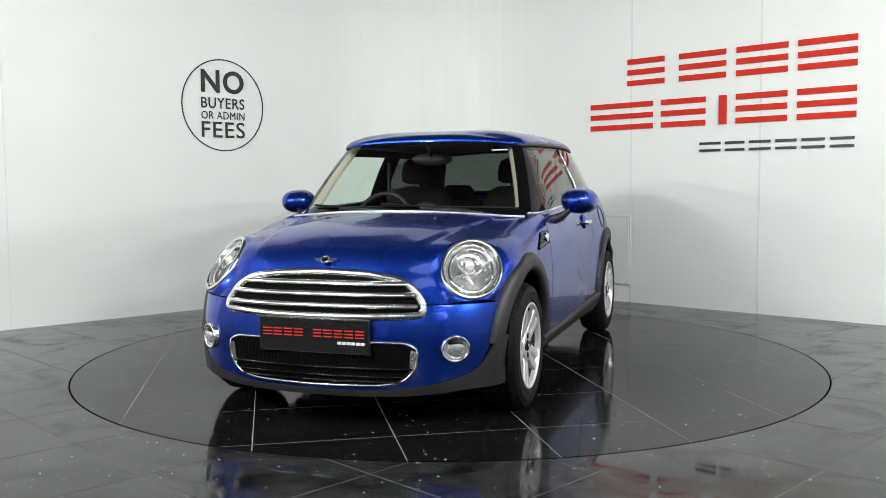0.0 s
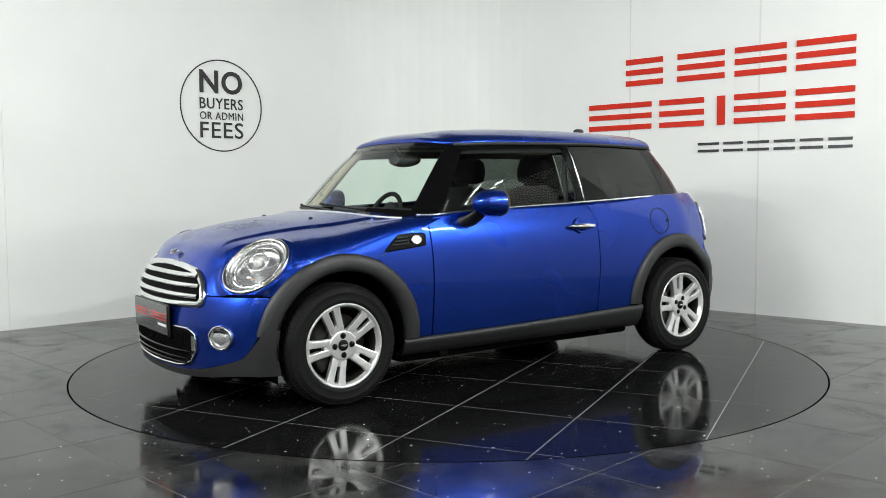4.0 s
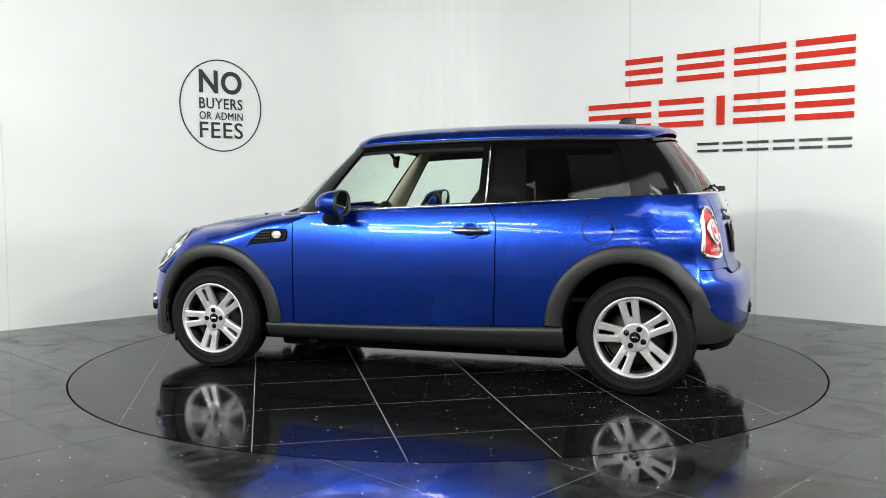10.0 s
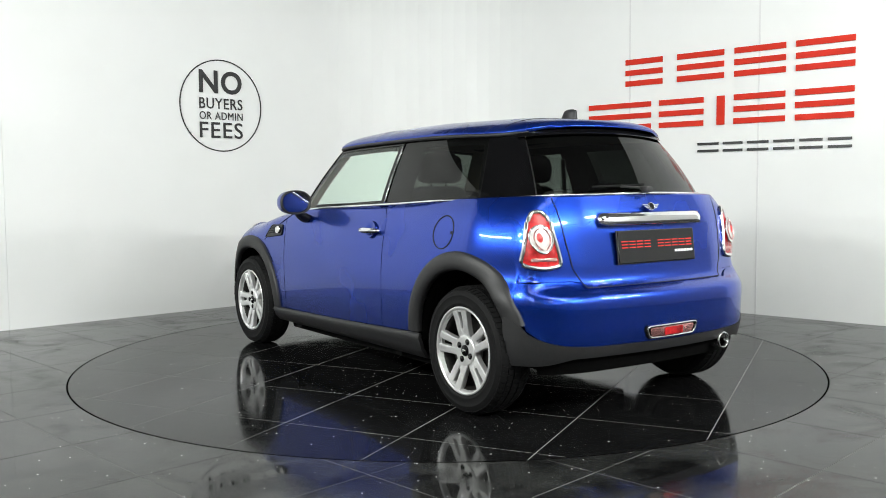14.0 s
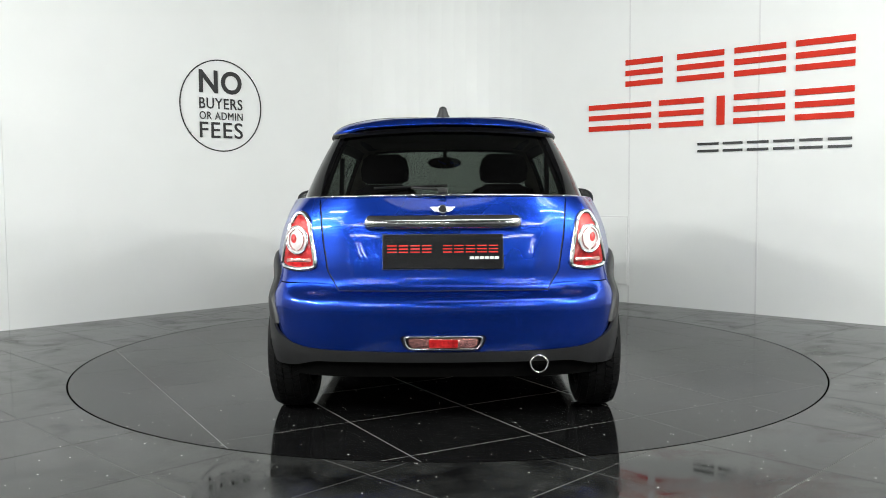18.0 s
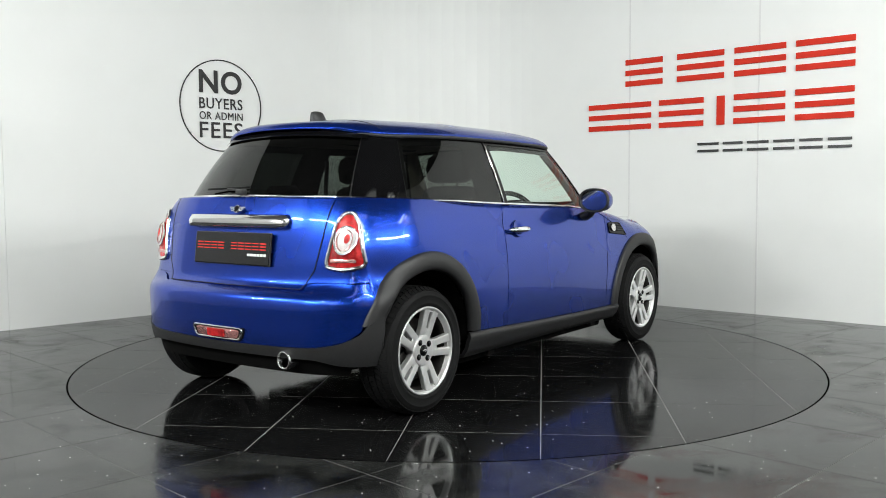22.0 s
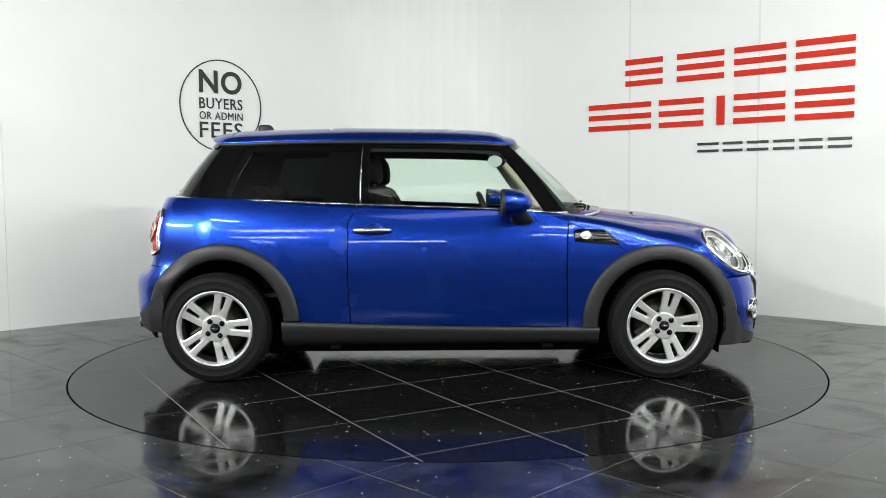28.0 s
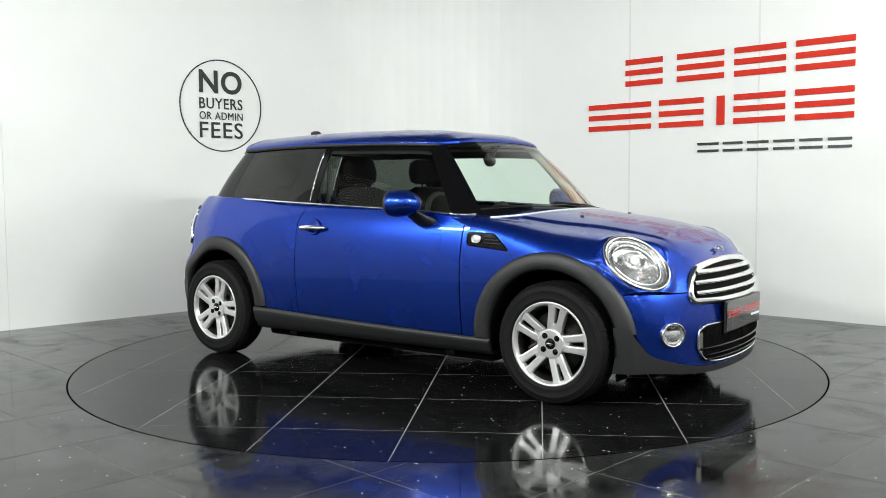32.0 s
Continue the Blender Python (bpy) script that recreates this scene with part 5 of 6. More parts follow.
def dome(c, n, ru, rv, prof, seg=40, lean=0.0):
    """Rings on an oval whose upright axis may lean: prof is a list of (fraction, height)."""
    n = Vector(n).normalized()
    u = Vector((0, 0, 1)).cross(n).normalized()
    w = n.cross(u)
    u, w = u * math.cos(lean) - w * math.sin(lean), u * math.sin(lean) + w * math.cos(lean)
    verts, faces = [], []
    for fr, h in prof:
        for k in range(seg):
            a = 2 * math.pi * k / seg
            verts.append(Vector(c) + u * (math.cos(a) * ru * fr) + w * (math.sin(a) * rv * fr) + n * h)
    for i in range(len(prof) - 1):
        for k in range(seg):
            l = (k + 1) % seg
            faces.append((i * seg + k, i * seg + l, (i + 1) * seg + l, (i + 1) * seg + k))
    return verts, faces


# headlamps, fog lamps
for sy in (1, -1):
    az, el = LAMP_AZ * sy, LAMP_EL
    n = (math.cos(az) * math.cos(el), math.sin(az) * math.cos(el), math.sin(el))
    c = LAMP_C * np.array([1, sy, 1])
    lamp = new("headlamp")
    lamp.parent = car
    v, f = dome(c, n, LAMP_RU, LAMP_RV, [(1.0, -0.06), (1.0, 0.004), (0.99, 0.011), (0.95, 0.016), (0.90, 0.014), (0.87, 0.006), (0.82, -0.012)], lean=sy * LAMP_LEAN)
    mesh_object("bezel", v, f, CHROME, lamp, "chrome headlamp ring")
    v, f = dome(c, n, LAMP_RU, LAMP_RV, [(0.84, -0.002), (0.78, -0.006), (0.74, -0.02), (0.60, -0.034), (0.35, -0.04), (0.0, -0.04)], lean=sy * LAMP_LEAN)
    mesh_object("reflector", v, f, REFLECTOR, lamp, "silvered reflector")
    v, f = dome(c, n, LAMP_RU, LAMP_RV, [(0.74, -0.006), (0.70, -0.002), (0.66, -0.006), (0.64, -0.02)], lean=sy * LAMP_LEAN)
    mesh_object("inner_ring", v, f, CHROME, lamp)
    cc = c + np.array(n) * -0.03 + np.array([0, 0, 0.03])
    v, f = dome(cc, n, 0.055, 0.055, [(1.0, 0.0), (1.0, 0.012), (0.9, 0.018), (0.82, 0.010), (0.5, 0.0), (0.0, -0.01)], 28)
    mesh_object("bulb_cup", v, f, REFLECTOR, lamp)
    v, f = dome(cc + np.array(n) * 0.012, n, 0.022, 0.022, [(1, -0.01), (1, 0.0), (0.7, 0.012), (0.0, 0.016)], 16)
    mesh_object("bulb", v, f, CLEAR_LENS, lamp)
    cc = c + np.array(n) * -0.004 + np.array([0.012, -sy * 0.02, -0.066])
    v, f = dome(cc, n, 0.028, 0.018, [(1, -0.01), (1, 0.0), (0.7, 0.008), (0.0, 0.010)], 20)
    mesh_object("indicator", v, f, AMBER, lamp, "amber indicator")
    v, f = dome(c, n, LAMP_RU, LAMP_RV, [(0.84, 0.008), (0.72, 0.020), (0.5, 0.033), (0.25, 0.040), (0.0, 0.042)], lean=sy * LAMP_LEAN)
    o = mesh_object("lens", v, f, LENS, lamp, "clear domed lens")
    o.visible_shadow = False
    fog = new("fog_lamp")
    fog.parent = car
    c = front_pt(sy * 0.607, 0.372)
    n = normal_at(front_pt, sy * 0.607, 0.372)
    v, f = dome(c, n, 0.065, 0.059, [(1.0, -0.03), (1.0, 0.012), (0.96, 0.018), (0.86, 0.016), (0.80, 0.008)], 32)
    mesh_object("bezel", v, f, CHROME, fog, "chrome fog lamp ring")
    v, f = dome(c, n, 0.065, 0.059, [(0.84, 0.010), (0.62, 0.012), (0.58, 0.006), (0.3, 0.005), (0.0, 0.005)], 32)
    mesh_object("reflector", v, f, REFLECTOR, fog)
    v, f = dome(c + np.array(n) * 0.008, n, 0.038, 0.034, [(1.0, -0.004), (1.0, 0.006), (0.9, 0.009), (0.5, 0.012), (0.0, 0.013)], 28)
    mesh_object("projector", v, f, REFLECTOR, fog)
    v, f = dome(c + np.array([0, 0, 0.030]) + np.array(n) * 0.012, n, 0.036, 0.015, [(1.0, -0.004), (1.0, 0.006), (0.0, 0.009)], 20)
    mesh_object("shade", v, f, GLOSSBLACK, fog)
    v, f = dome(c, n, 0.065, 0.059, [(0.84, 0.014), (0.5, 0.024), (0.0, 0.028)], 32)
    o = mesh_object("lens", v, f, LENS, fog)
    o.visible_shadow = False


def winged_badge(m, name="badge"):
    """A disc between two short wings."""
    bd = new(name)
    bd.parent = car
    bm = bmesh.new()
    for sy in (1, -1):
        for k in range(3):
            z = 0.008 - 0.008 * k
            box(bm, (0.0, min(sy * 0.012, sy * (0.056 - 0.009 * k)), z - 0.0028), (0.004, max(sy * 0.012, sy * (0.056 - 0.009 * k)), z + 0.0032), 0.001)
    part("wings", bm, CHROME, bd)
    v, f = lathe([(.0, .006), (.017, .006), (.017, .0)], 24, "x")
    mesh_object("disc", v, f, GLOSSBLACK, bd, smooth=False)
    v, f = lathe([(.016, .004), (.017, .0075), (.0195, .0075), (.021, .0)], 24, "x")
    mesh_object("ring", v, f, CHROME, bd)
    bd.matrix_basis = m
    tagged(bd, "small chrome winged badge")
    return bd


winged_badge(pose(1.787, 0, 0.743, 0, -48, 0))
winged_badge(pose(-1.650, 0, 0.970, 0, -24, 180))

# door mirrors
for sy in (1, -1):
    mi = new("door_mirror")
    mi.parent = car
    verts, faces = [], []
    nseg, nr = 28, 12
    for i in range(nr + 1):
        a = math.pi / 2 * i / nr
        for k in range(nseg):
            q_ = 2 * math.pi * k / nseg
            rr = math.sin(a) if i else 0.0
            cy = math.copysign(abs(math.cos(q_)) ** 0.85, math.cos(q_))
            cz = math.copysign(abs(math.sin(q_)) ** 0.85, math.sin(q_))
            verts.append((0.346 + 0.152 * math.cos(a) ** 0.85, sy * (0.886 + 0.100 * rr * cy), 0.985 + 0.073 * rr * cz))
    for i in range(nr):
        for k in range(nseg):
            l = (k + 1) % nseg
            faces.append((i * nseg + k, i * nseg + l, (i + 1) * nseg + l, (i + 1) * nseg + k))
    mesh_object("cap", verts, faces, PAINT, mi, "blue painted mirror cap")
    v, f = [], []
    for x, s in ((0.352, 1.002), (0.344, 1.008), (0.336, 0.98), (0.335, 0.90), (0.346, 0.84)):
        for k in range(nseg):
            q_ = 2 * math.pi * k / nseg
            cy = math.copysign(abs(math.cos(q_)) ** 0.85, math.cos(q_))
            cz = math.copysign(abs(math.sin(q_)) ** 0.85, math.sin(q_))
            v.append((x, sy * (0.886 + 0.100 * s * cy), 0.985 + 0.073 * s * cz))
    for i in range(4):
        for k in range(nseg):
            l = (k + 1) % nseg
            f.append((i * nseg + k, i * nseg + l, (i + 1) * nseg + l, (i + 1) * nseg + k))
    mesh_object("housing", v, f, PLASTIC, mi, "black mirror housing")
    v = [p_ for p_ in v[-nseg:]]
    mesh_object("glass", [(x + 0.001 - 0.13 * (z - 0.984), y, z) for x, y, z in v], [tuple(range(nseg))], MIRROR, mi, "mirror glass", smooth=False)
    v, f = [], []
    secs = [((0.455, 0.755, 0.882), 0.070, 0.034), ((0.455, 0.785, 0.888), 0.062, 0.034), ((0.442, 0.825, 0.910), 0.050, 0.034), ((0.410, 0.860, 0.950), 0.046, 0.028)]
    for (x, y, z), a, b_ in secs:
        for k in range(14):
            q_ = 2 * math.pi * k / 14
            v.append((x + a * math.cos(q_), sy * (y + 0.4 * b_ * math.sin(q_)), z + b_ * math.sin(q_)))
    for i in range(len(secs) - 1):
        for k in range(14):
            l = (k + 1) % 14
            f.append((i * 14 + k, i * 14 + l, i * 14 + 14 + l, i * 14 + 14 + k))
    f.append(tuple(range(14)))
    mesh_object("arm", v, f, PLASTIC, mi, "black mirror arm")
    tagged(mi, "door mirror with blue cap and black arm")

# door handles, side vents, fuel flap
for sy, door in ((1, doors[0]), (-1, doors[1])):
    S = lambda x, z, o=0.0: (side_point(x, z) + np.array([0, o, 0])) * np.array([1, sy, 1])
    hd = new("door_handle")
    hd.parent = door
    v, f = [], []
    nk = 32
    for fr, dep in ((1.0, 0.0010), (0.985, 0.0125), (0.95, 0.0135), (0.55, 0.0030), (0.0, 0.0012)):
        for k in range(nk):
            a = 2 * math.pi * k / nk
            v.append(S(-0.362 + 0.058 * fr * math.cos(a), 0.842 + 0.046 * fr * math.sin(a), dep))
    for i in range(4):
        for k in range(nk):
            l = (k + 1) % nk
            f.append((i * nk + k, i * nk + l, i * nk + nk + l, i * nk + nk + k))
    mesh_object("recess", v, f, PAINT, hd, "dark blue hand recess")
    xs = np.linspace(-0.258, -0.470, 16)
    pts, rad = [], []
    for i, x in enumerate(xs):
        t = i / 15
        e = math.sin(math.pi * t) ** 0.45 if 0 < t < 1 else 0
        pts.append(S(x, 0.838, 0.006 + 0.030 * e))
        rad.append(0.006 + 0.0105 * e)
    v, f = tube_mesh(pts, rad, 12)
    mesh_object("grip", v, f, CHROME, hd, "chrome door handle")
    hd.matrix_parent_inverse = Matrix.Identity(4)
    # vent with the round side repeater
    vt = new("side_vent")
    vt.parent = car
    vo = rounded([(0.992, 0.748), (0.905, 0.832), (0.742, 0.836), (0.742, 0.772)], 0.018, 4)
    nv_ = len(vo)
    v = [S(x, z, 0.004) for x, z in vo]
    cx, cz = np.mean([p_[0] for p_ in vo]), np.mean([p_[1] for p_ in vo])
    v += [S(cx + (x - cx) * 0.5, cz + (z - cz) * 0.5, 0.004) for x, z in vo]
    f = [(k, (k + 1) % nv_, nv_ + (k + 1) % nv_, nv_ + k) for k in range(nv_)] + [tuple(range(nv_, 2 * nv_))]
    mesh_object("backing", v, f, GLOSSBLACK, vt, smooth=False)
    for zf in (0.30, 0.55, 0.78):
        z = 0.765 + 0.068 * zf
        xa = 0.985 - 0.08 * zf - 0.01
        v, f = tube_mesh([S(x, z - 0.02 * (x - 0.84) / 0.15 * 0.4, 0.007) for x in np.linspace(xa, 0.85, 6)], 0.0045, 6)
        mesh_object("louvre", v, f, PLASTIC, vt)
    v, f = tube_mesh([S(x, z, 0.005) for x, z in vo], 0.003, 6, True)
    mesh_object("frame", v, f, GLOSSBLACK, vt)
    c = S(0.802, 0.803, 0.006)
    v, f = dome(c, (0, sy, 0.1), 0.032, 0.024, [(1.0, -0.002), (1.0, 0.006), (0.9, 0.009), (0.8, 0.006)], 28)
    mesh_object("repeater_ring", v, f, CHROME, vt, "chrome repeater ring")
    v, f = dome(c, (0, sy, 0.1), 0.032, 0.024, [(0.84, 0.006), (0.5, 0.011), (0.0, 0.013)], 28)
    mesh_object("repeater_lens", v, f, CLEAR_LENS, vt, "clear side repeater")
    if sy > 0:
        pts = [S(-1.045 + 0.081 * math.cos(a), 0.852 + 0.079 * math.sin(a), 0.0005) for a in np.linspace(0, 2 * math.pi, 49)[:-1]]
        v, f = tube_mesh(pts, 0.003, 6, True)
        mesh_object("fuel_flap_gap", v, f, DARKGAP, car)
        v, f = dome(S(-1.116, 0.852, 0.001), (0, 1, 0), 0.010, 0.009, [(1, 0.002), (0.0, 0.002)], 14)
        mesh_object("flap_latch", v, f, GLOSSBLACK, car)

# tail lamps
for sy in (1, -1):
    tl = new("tail_lamp")
    tl.parent = car
    o = [(0.566, 0.714), (0.604, 0.925), (0.626, 0.954), (0.658, 0.953), (0.689, 0.905), (0.716, 0.80), (0.730, 0.718), (0.65, 0.702)]
    oo = dense(rounded(o, 0.028, 4), 0.03)
    side = [(sy * y, z) for y, z in oo]
    surface_fill("lens", rear_pt, side, RED_LENS, tl, 0.003, "red tail lamp lens", rings=5, dome=0.008)
    surface_tube("frame", rear_pt, side, 0.0115, CHROME, tl, 0.004, label="chrome lamp surround")
    ring = [(sy * (0.650 + 0.046 * math.cos(a)), 0.832 + 0.060 * math.sin(a)) for a in np.linspace(0, 2 * math.pi, 25)[:-1]]
    surface_tube("ring", rear_pt, ring, 0.0045, CHROME, tl, 0.016, label="pale lens ring")
    surface_fill("reversing_lens", rear_pt, ring, CLEAR_LENS, tl, 0.0165, "clear reversing lens", rings=2, dome=0.004)
    ring = [(sy * (0.662 + 0.012 * math.cos(a)), 0.838 + 0.020 * math.sin(a)) for a in np.linspace(0, 2 * math.pi, 21)[:-1]]
    surface_fill("centre_lens", rear_pt, ring, PINKRED, tl, 0.022, rings=2, dome=0.006)
    for q0, q1 in ((100, 260), (-80, 80)):
        arc = [(sy * (0.650 + 0.032 * math.cos(math.radians(a))), 0.832 + 0.046 * math.sin(math.radians(a))) for a in np.linspace(q0, q1, 14)]
        surface_tube("rib", rear_pt, arc, 0.0030, PINK_LENS, tl, 0.022, closed=False, label="clear curved rib")
    low = [(sy * y, z) for y, z in rounded([(0.590, 0.752), (0.700, 0.752), (0.702, 0.736), (0.588, 0.736)], 0.012, 3)]
    surface_fill("low_lens", rear_pt, low, PINK_LENS, tl, 0.010, "pale clear strip", rings=2, dome=0.003)

# tailgate furniture
hb = new("tailgate_bar")
hb.parent = tailgate
v, f = [], []
ys = np.concatenate([[-0.352, -0.350, -0.345, -0.338], np.linspace(-0.328, 0.328, 22), [0.338, 0.345, 0.350, 0.352]])
for y in ys:
    e = min(1.0, (0.352 - abs(y)) / 0.022) ** 0.5
    p_ = rear_pt(y, 0.912)
    for dx, dz in ((0.01, 0.036), (-0.020, 0.031), (-0.040, 0.004), (-0.036, -0.026), (0.01, -0.028)):
        v.append(p_ + np.array([dx * (0.3 + 0.7 * e), 0, dz * (0.25 + 0.75 * e)]))
for i in range(29):
    for b_ in range(5):
        f.append((i * 5 + b_, i * 5 + (b_ + 1) % 5, i * 5 + 5 + (b_ + 1) % 5, i * 5 + 5 + b_))
mesh_object("bar", v, f, CHROME, hb, "chrome grip bar")
number_plate(pose(rear_pt(0, 0.785)[0] - 0.014, 0, 0.785, 0, -7, 180))
rf = new("rear_fog_lamp")
rf.parent = car
o = dense(rounded([(0.195, 0.428), (0.165, 0.362), (-0.165, 0.362), (-0.195, 0.428)], 0.03, 4), 0.03)
surface_fill("surround", rear_pt, o, GLOSSBLACK, rf, 0.003, "dark lamp surround", rings=3)
surface_tube("ring", rear_pt, dense(rounded([(0.176, 0.422), (0.154, 0.368), (-0.154, 0.368), (-0.176, 0.422)], 0.025, 4), 0.03), 0.006, CHROME, rf, 0.006, label="chrome lamp ring")
surface_fill("lens", rear_pt, rounded([(0.155, 0.415), (0.140, 0.375), (-0.140, 0.375), (-0.155, 0.415)], 0.018, 4), PINK_LENS, rf, 0.007, rings=3, dome=0.006)
surface_fill("red_lens", rear_pt, rounded([(0.062, 0.413), (0.062, 0.377), (-0.062, 0.377), (-0.062, 0.413)], 0.006, 2), RED_LENS, rf, 0.0145, "red fog lens", rings=2)
v, f = lathe([(.033, .05), (.033, -.085), (.036, -.092), (.041, -.090), (.042, -.080), (.042, .05)], 32, "x")
mesh_object("tailpipe", [(x - 1.675, y - 0.417, z + 0.298) for x, y, z in v], f, CHROME, car, "chrome tailpipe")
v, f = lathe([(.0, -.02), (.034, -.02)], 24, "x")
mesh_object("tailpipe_bore", [(x - 1.675, y - 0.417, z + 0.298) for x, y, z in v], f, DARKGAP, car)

# seam between roof and spoiler
roof_tree = BVHTree.FromPolygons([q_.co.copy() for q_ in roof.data.vertices], [tuple(q_.vertices) for q_ in roof.data.polygons])
edge = []
for y in np.linspace(-0.56, 0.56, 57):
    hit = roof_tree.ray_cast(Vector((-1.19, y, 2.0)), Vector((0, 0, -1)))[0]
    if hit is not None:
        edge.append(hit)
v, f = tube_mesh(edge, 0.0022, 6)
mesh_object("spoiler_seam", v, f, DARKGAP, roof)

# aerial foot on the roof
v, f = [], []
for z, a, b_, x in ((1.405, 0.058, 0.044, -1.085), (1.416, 0.056, 0.038, -1.085), (1.432, 0.052, 0.028, -1.089), (1.45, 0.048, 0.022, -1.094), (1.464, 0.042, 0.018, -1.098), (1.471, 0.022, 0.010, -1.098)):
    for k in range(16):
        q_ = 2 * math.pi * k / 16
        v.append((x + a * math.cos(q_), b_ * math.sin(q_), z))
for i in range(5):
    for k in range(16):
        l = (k + 1) % 16
        f.append((i * 16 + k, i * 16 + l, i * 16 + 16 + l, i * 16 + 16 + k))
f.append(tuple(range(80, 96)))
mesh_object("aerial_foot", v, f, PLASTIC, car, "black aerial foot")


# wipers
def wiper(pts, blade, parent, r=0.008):
    w = new("wiper")
    w.parent = parent
    v, f = tube_mesh(pts, [r * 1.5] + [r] * (len(pts) - 1), 8)
    mesh_object("arm", v, f, PLASTIC, w)
    v, f = tube_mesh(blade, r * 0.8, 8)
    mesh_object("blade", v, f, RUBBER, w)
    tagged(w, "black wiper arm and blade")


for t0, t1, va, vb in ((-1.55, 0.35, 0.03, 0.10), (-0.15, 2.05, 0.02, 0.10)):
    arm = [house(np.array([t]), np.array([v_]), np.array([0.03]))[0] for t, v_ in ((t0, -0.02), (t0 + (t1 - t0) * 0.25, 0.02), (t0 + (t1 - t0) * 0.6, 0.045))]
    bl = [house(np.array([t]), np.array([va + (vb - va) * s]), np.array([0.014]))[0] for s, t in zip(np.linspace(0, 1, 12), np.linspace(t0 + 0.25, t1, 12))]
    wiper([p_ * np.array([1, -1, 1]) for p_ in arm], [p_ * np.array([1, -1, 1]) for p_ in bl], car)
q_ = lambda y, z: np.array([np.interp(z, [1.03, 1.33], [-1.625, -1.365]) + 0.25 * y * y, y, z])
wiper([q_(-0.01, 1.055), q_(0.04, 1.062), q_(0.14, 1.066)], [q_(y, 1.075 - 0.03 * y) for y in np.linspace(-0.02, 0.31, 10)], tailgate, 0.006)
bm = bmesh.new()
box(bm, (-1.645, -0.022, 1.038), (-1.605, 0.022, 1.068), 0.010)
part("wiper_hub", bm, PLASTIC, tailgate)

# washer jets on the bonnet
for sy in (1, -1):
    bm = bmesh.new()
    box(bm, (1.14, sy * 0.30 - 0.008, 0.898), (1.158, sy * 0.30 + 0.008, 0.916), 0.003)
    part("washer_jet", bm, PLASTIC, bonnet)

# ---------------------------------------------------------------- cabin
def soft_block(name, secs, mat, parent, n=20, label="", power=0.55):
    """A padded shape through oval sections (centre, half width, half depth) stacked along z or x."""
    v, f = [], []
    for (x, y, z), a, b_ in secs:
        for k in range(n):
            q_ = 2 * math.pi * k / n
            v.append((x + b_ * math.copysign(abs(math.cos(q_)) ** power, math.cos(q_)), y + a * math.copysign(abs(math.sin(q_)) ** power, math.sin(q_)), z))
    for i in range(len(secs) - 1):
        for k in range(n):
            l = (k + 1) % n
            f.append((i * n + k, i * n + l, i * n + n + l, i * n + n + k))
    f.append(tuple(range(n))[::-1])
    f.append(tuple(range((len(secs) - 1) * n, len(secs) * n)))
    return mesh_object(name, v, f, mat, parent, label)


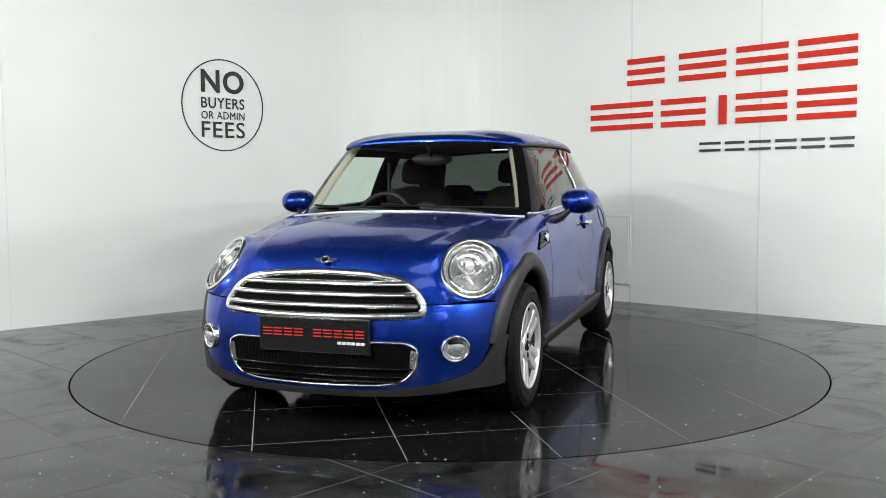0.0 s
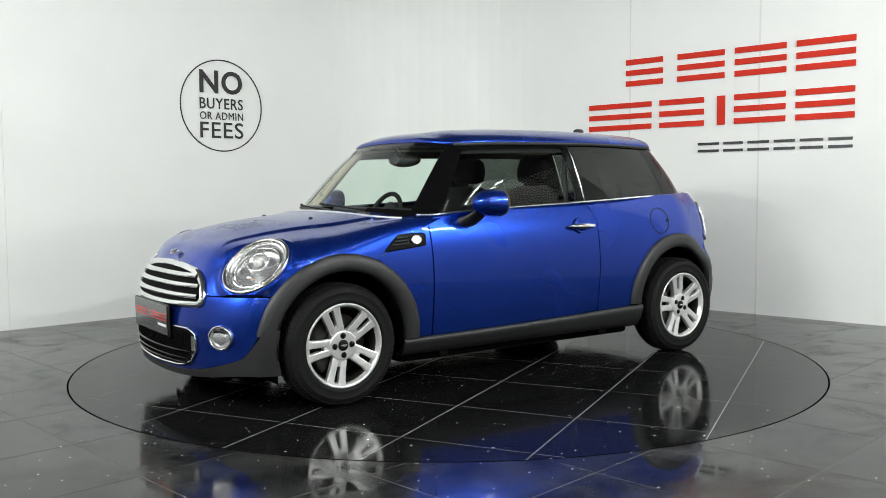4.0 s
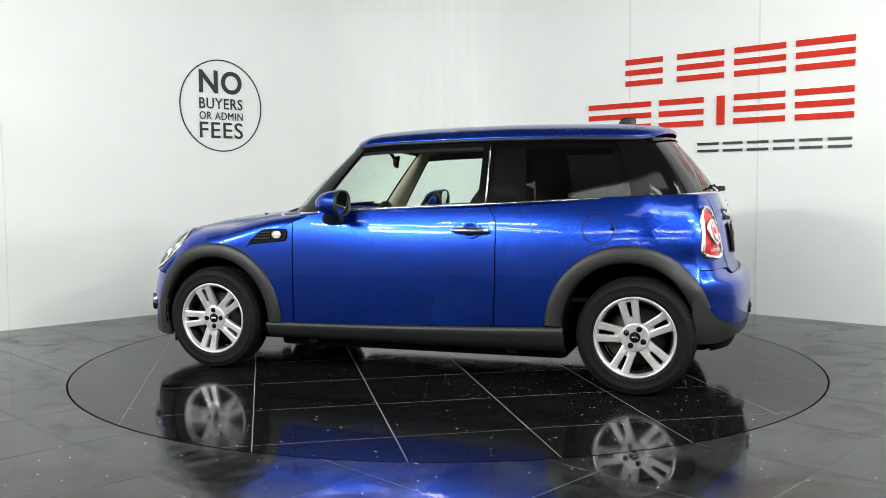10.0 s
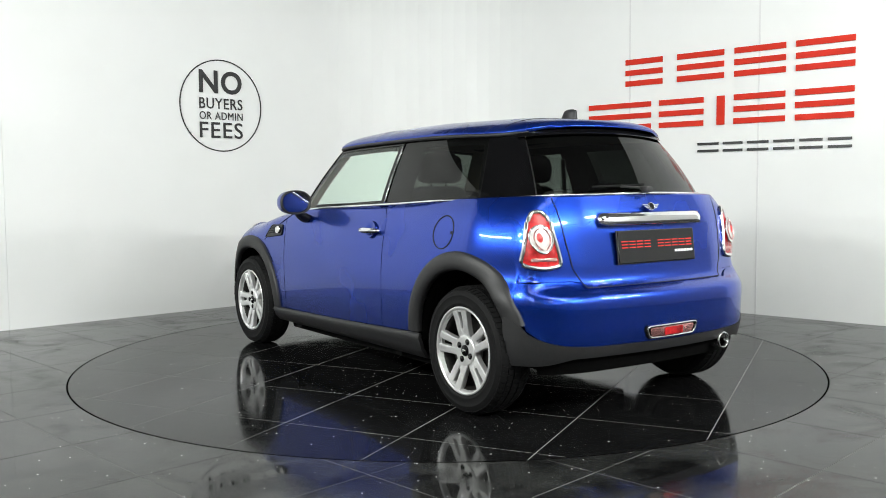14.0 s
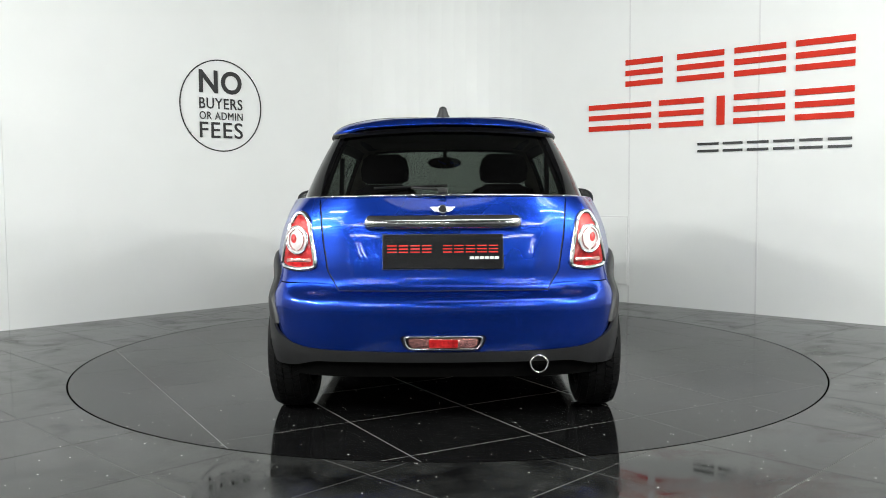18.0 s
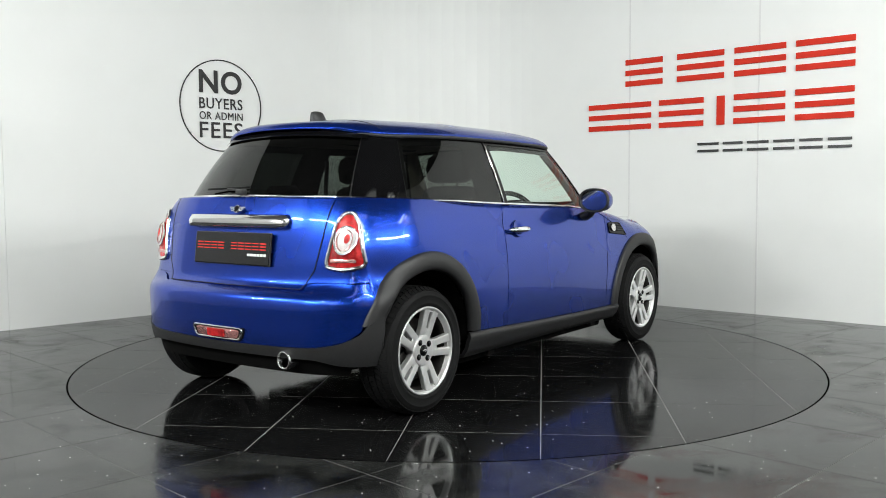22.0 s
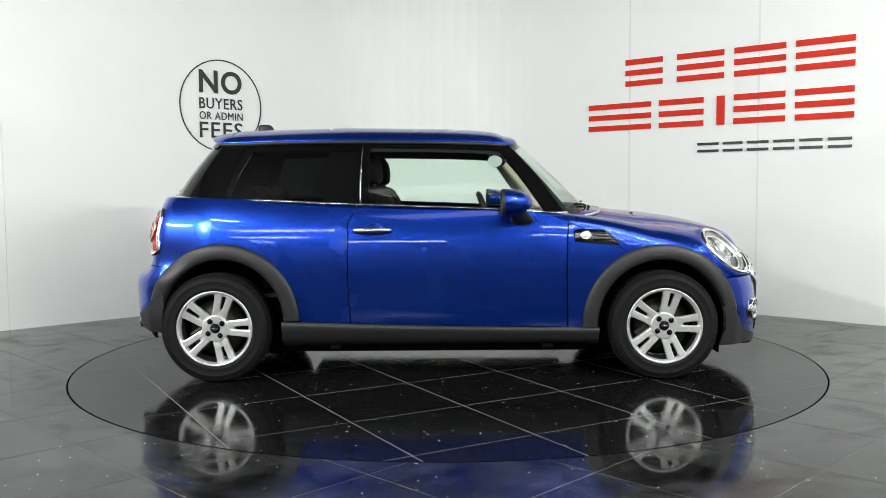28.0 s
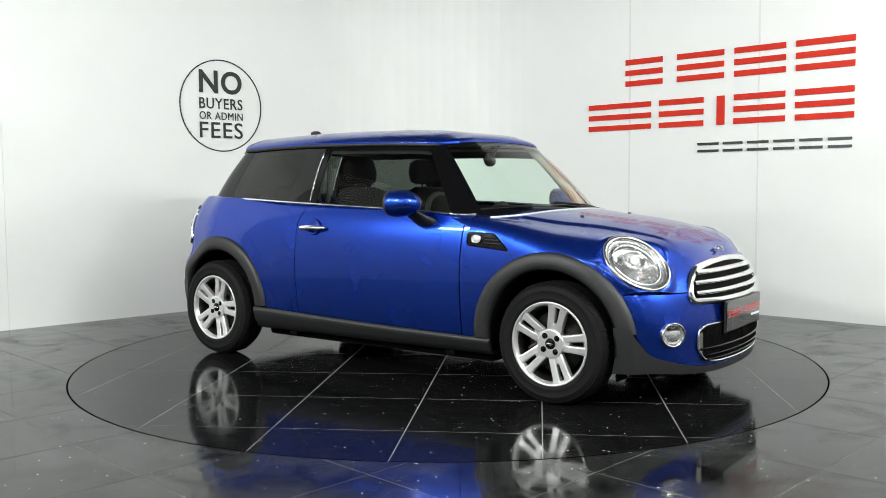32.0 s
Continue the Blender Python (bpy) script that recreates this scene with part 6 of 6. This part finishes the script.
for sy in (1, -1):
    y = sy * 0.345
    st = new("front_seat")
    st.parent = car
    soft_block("cushion", [((0.02, y, 0.34), 0.22, 0.22), ((0.02, y, 0.46), 0.25, 0.27), ((0.02, y, 0.52), 0.24, 0.26), ((0.0, y, 0.545), 0.19, 0.2)], FABRIC, st)
    soft_block("backrest", [((-0.20, y, 0.50), 0.23, 0.09), ((-0.25, y, 0.65), 0.25, 0.10), ((-0.31, y, 0.87), 0.25, 0.09), ((-0.35, y, 1.00), 0.215, 0.075), ((-0.37, y, 1.055), 0.17, 0.06), ((-0.375, y, 1.075), 0.12, 0.03)], FABRIC, st)
    soft_block("headrest", [((-0.385, y, 1.092), 0.10, 0.03), ((-0.39, y, 1.11), 0.135, 0.050), ((-0.395, y, 1.17), 0.142, 0.060), ((-0.40, y, 1.235), 0.125, 0.052), ((-0.40, y, 1.262), 0.085, 0.03)], FABRIC, st)
    for dy in (-0.05, 0.05):
        v, f = tube_mesh([(-0.375, y + dy, 1.05), (-0.39, y + dy, 1.11)], 0.006, 8)
        mesh_object("headrest_post", v, f, STEEL, st)
    tagged(st, "black cloth front seat with headrest")
    y = sy * 0.30
    rs = new("rear_seat")
    rs.parent = car
    soft_block("cushion", [((-0.72, y, 0.38), 0.26, 0.22), ((-0.72, y, 0.50), 0.28, 0.24), ((-0.73, y, 0.54), 0.22, 0.18)], FABRIC, rs)
    soft_block("backrest", [((-0.95, y, 0.50), 0.28, 0.08), ((-1.02, y, 0.80), 0.29, 0.08), ((-1.05, y, 0.95), 0.27, 0.06), ((-1.055, y, 0.975), 0.22, 0.03)], FABRIC, rs)
    soft_block("headrest", [((-1.055, y, 0.975), 0.09, 0.03), ((-1.06, y, 1.0), 0.12, 0.042), ((-1.065, y, 1.05), 0.12, 0.045), ((-1.07, y, 1.085), 0.09, 0.03)], FABRIC, rs)
    tagged(rs, "black cloth rear seat with headrest")
    # door card and rear side trim
    Gx = np.array([[side_point(x, z) + np.array([0, -0.075 - 0.03 * (z < 0.6), 0]) for z in np.linspace(0.32 if x > -0.74 else 0.80, float(BELT(x)) - 0.012, 8)] for x in np.linspace(0.66, -1.35, 30)]) * np.array([1, sy, 1])
    grid_part("side_trim", Gx, TRIM, car, flange=0)
    # roof rail trim above the door, beige
    Gx = np.array([[house(np.array([t]), np.array([v_]), np.array([-0.02 - o_]))[0] for v_, o_ in ((0.85, 0.0), (0.93, 0.008), (1.0, 0.03), (1.04, 0.09))] for t in np.linspace(2.55, 8.0, 40)]) * np.array([1, sy, 1])
    grid_part("roof_rail_trim", Gx, TRIM, car, flange=0)
    Gx = np.array([[house(np.array([t]), np.array([v_]), np.array([o_]))[0] for v_ in np.linspace(0.0, 1.0, 8)]
                   for t, o_ in ((2.47, -0.010), (2.475, -0.040), (2.50, -0.072), (2.80, -0.060), (3.14, -0.034))]) * np.array([1, sy, 1])
    grid_part("pillar_trim", Gx, BEIGE, car, "beige windscreen pillar trim", flange=0)
    Gx = np.array([[house(np.array([t]), np.array([v_]), np.array([-0.03]))[0] for v_ in np.linspace(-0.05, 1.0, 8)] for t in np.linspace(4.94, 5.40, 6)]) * np.array([1, sy, 1])
    grid_part("b_pillar_trim", Gx, TRIM, car, flange=0)
    Gx = np.array([[house(np.array([t]), np.array([v_]), np.array([-0.03]))[0] for v_ in np.linspace(-0.05, 1.0, 8)] for t in np.linspace(6.8, 8.2, 8)]) * np.array([1, sy, 1])
    grid_part("rear_pillar_trim", Gx, TRIM, car, flange=0)
    v, f = tube_mesh([house(np.array([4.99]), np.array([0.75]), np.array([-0.05]))[0] * np.array([1, sy, 1]), (-0.43, sy * 0.60, 0.85)], 0.014, 6)
    mesh_object("seat_belt", v, f, TRIM, car)

cols = []
for t in np.linspace(0.3, 9.7, 60):
    e = house(np.array([t]), np.array([1.0]), np.array([-0.03]))[0]
    cols.append([e + np.array([0, 0, -0.012]), np.array([-0.43 + (e[0] + 0.43) * 0.85, e[1] * 0.8, 1.355]), np.array([-0.43 + (e[0] + 0.43) * 0.7, 0.0, 1.375])])
grid_part("headlining", mirrored(np.array(cols)), BEIGE, car, "beige headlining", flange=0)

# dashboard, binnacle and wheel
cols = []
for y in np.linspace(-0.66, 0.66, 30):
    e = 1 - 0.30 * (abs(y) / 0.66) ** 2
    cols.append([(0.62 + 0.24 * (e - 0.7) / 0.3, y, 0.915), (0.60, y, 0.925), (0.50, y, 0.918), (0.44, y, 0.89), (0.41, y, 0.82), (0.43, y, 0.70), (0.50, y, 0.55)])
grid_part("dashboard", np.array(cols), TRIM, car, "black dashboard", flange=0)
v, f = lathe([(.0, -.01), (.085, -.01), (.10, .0), (.105, .03), (.09, .05), (.0, .05)], 28, "x")
mesh_object("speedometer", [(x + 0.43, y, z + 0.88) for x, y, z in v], f, TRIM, car)
swm = pose(0.30, -0.345, 0.865, 0, -22, 0)
sw = new("steering_wheel")
sw.parent = car
pts = [swm @ Vector((0, 0.178 * math.cos(a), 0.178 * math.sin(a))) for a in np.linspace(0, 2 * math.pi, 41)[:-1]]
v, f = tube_mesh(pts, 0.0155, 10, True)
mesh_object("wheel_rim", v, f, TRIM, sw)
v, f = lathe([(.0, -.02), (.05, -.018), (.062, .0), (.05, .03), (.0, .03)], 24, "x")
mesh_object("boss", [swm @ Vector(p_) for p_ in v], f, TRIM, sw)
for a in (200, 340, 90 + 180):
    v, f = tube_mesh([swm @ Vector((0, 0.04 * math.cos(math.radians(a)), 0.04 * math.sin(math.radians(a)))), swm @ Vector((0, 0.172 * math.cos(math.radians(a)), 0.172 * math.sin(math.radians(a))))], 0.013, 8)
    mesh_object("spoke", v, f, ALLOY if a != 270 else TRIM, sw)
tagged(sw, "black three-spoke steering wheel")
# inside mirror
im = new("inside_mirror")
im.parent = car
v, f = dome((0.35, 0.0, 1.232), (-1, -0.38, -0.16), 0.12, 0.040, [(0.0, 0.0), (0.95, 0.0), (1.0, -0.008), (0.9, -0.028), (0.4, -0.04), (0.0, -0.042)], 28)
mesh_object("shell", v, f, TRIM, im)
v, f = dome((0.35, 0.0, 1.232), (-1, -0.38, -0.16), 0.12, 0.040, [(0.0, 0.001), (0.93, 0.001)], 28)
mesh_object("glass", v, f, MIRROR, im)
v, f = tube_mesh([(0.375, 0, 1.245), (0.43, 0, 1.32)], 0.012, 8)
mesh_object("stalk", v, f, TRIM, im)
tagged(im, "black oval inside mirror")
# parcel shelf and boot floor close the cabin
bm = bmesh.new()
box(bm, (-1.52, -0.55, 0.93), (-1.08, 0.55, 0.95), 0.006)
box(bm, (-1.60, -0.60, 0.45), (0.60, 0.60, 0.47))
part("parcel_shelf", bm, TRIM, car)

# ---------------------------------------------------------------- floor tiles last
make_tiles(turntable, True, math.radians(30), RING - 0.005, (0.0, 0.0), 5, TILE, lambda x, y: math.hypot(x, y) < RING + 0.45)
make_tiles(floor_bed, False, math.radians(45.5), RING + 0.005, (-0.11, -0.26), 16, TILE_OUT,
           lambda x, y: math.hypot(x, y) > RING - 0.45 and abs(x) < 5.1 and -6.4 < y < 4.4)


def motions():
    """The turntable goes round at an even pace and carries the car."""
    rows_t, rows_c = [], []
    for k in range(33):
        turn = -108.648 - 8.97843 * k
        m = pose(0, 0, 0, 0, 0, turn)
        rows_t.append((float(k), m))
        rows_c.append((float(k), m @ pose(-0.0396, 0.0075, 0.0)))
    walk(turntable, rows_t)
    walk(car, rows_c)


motions()
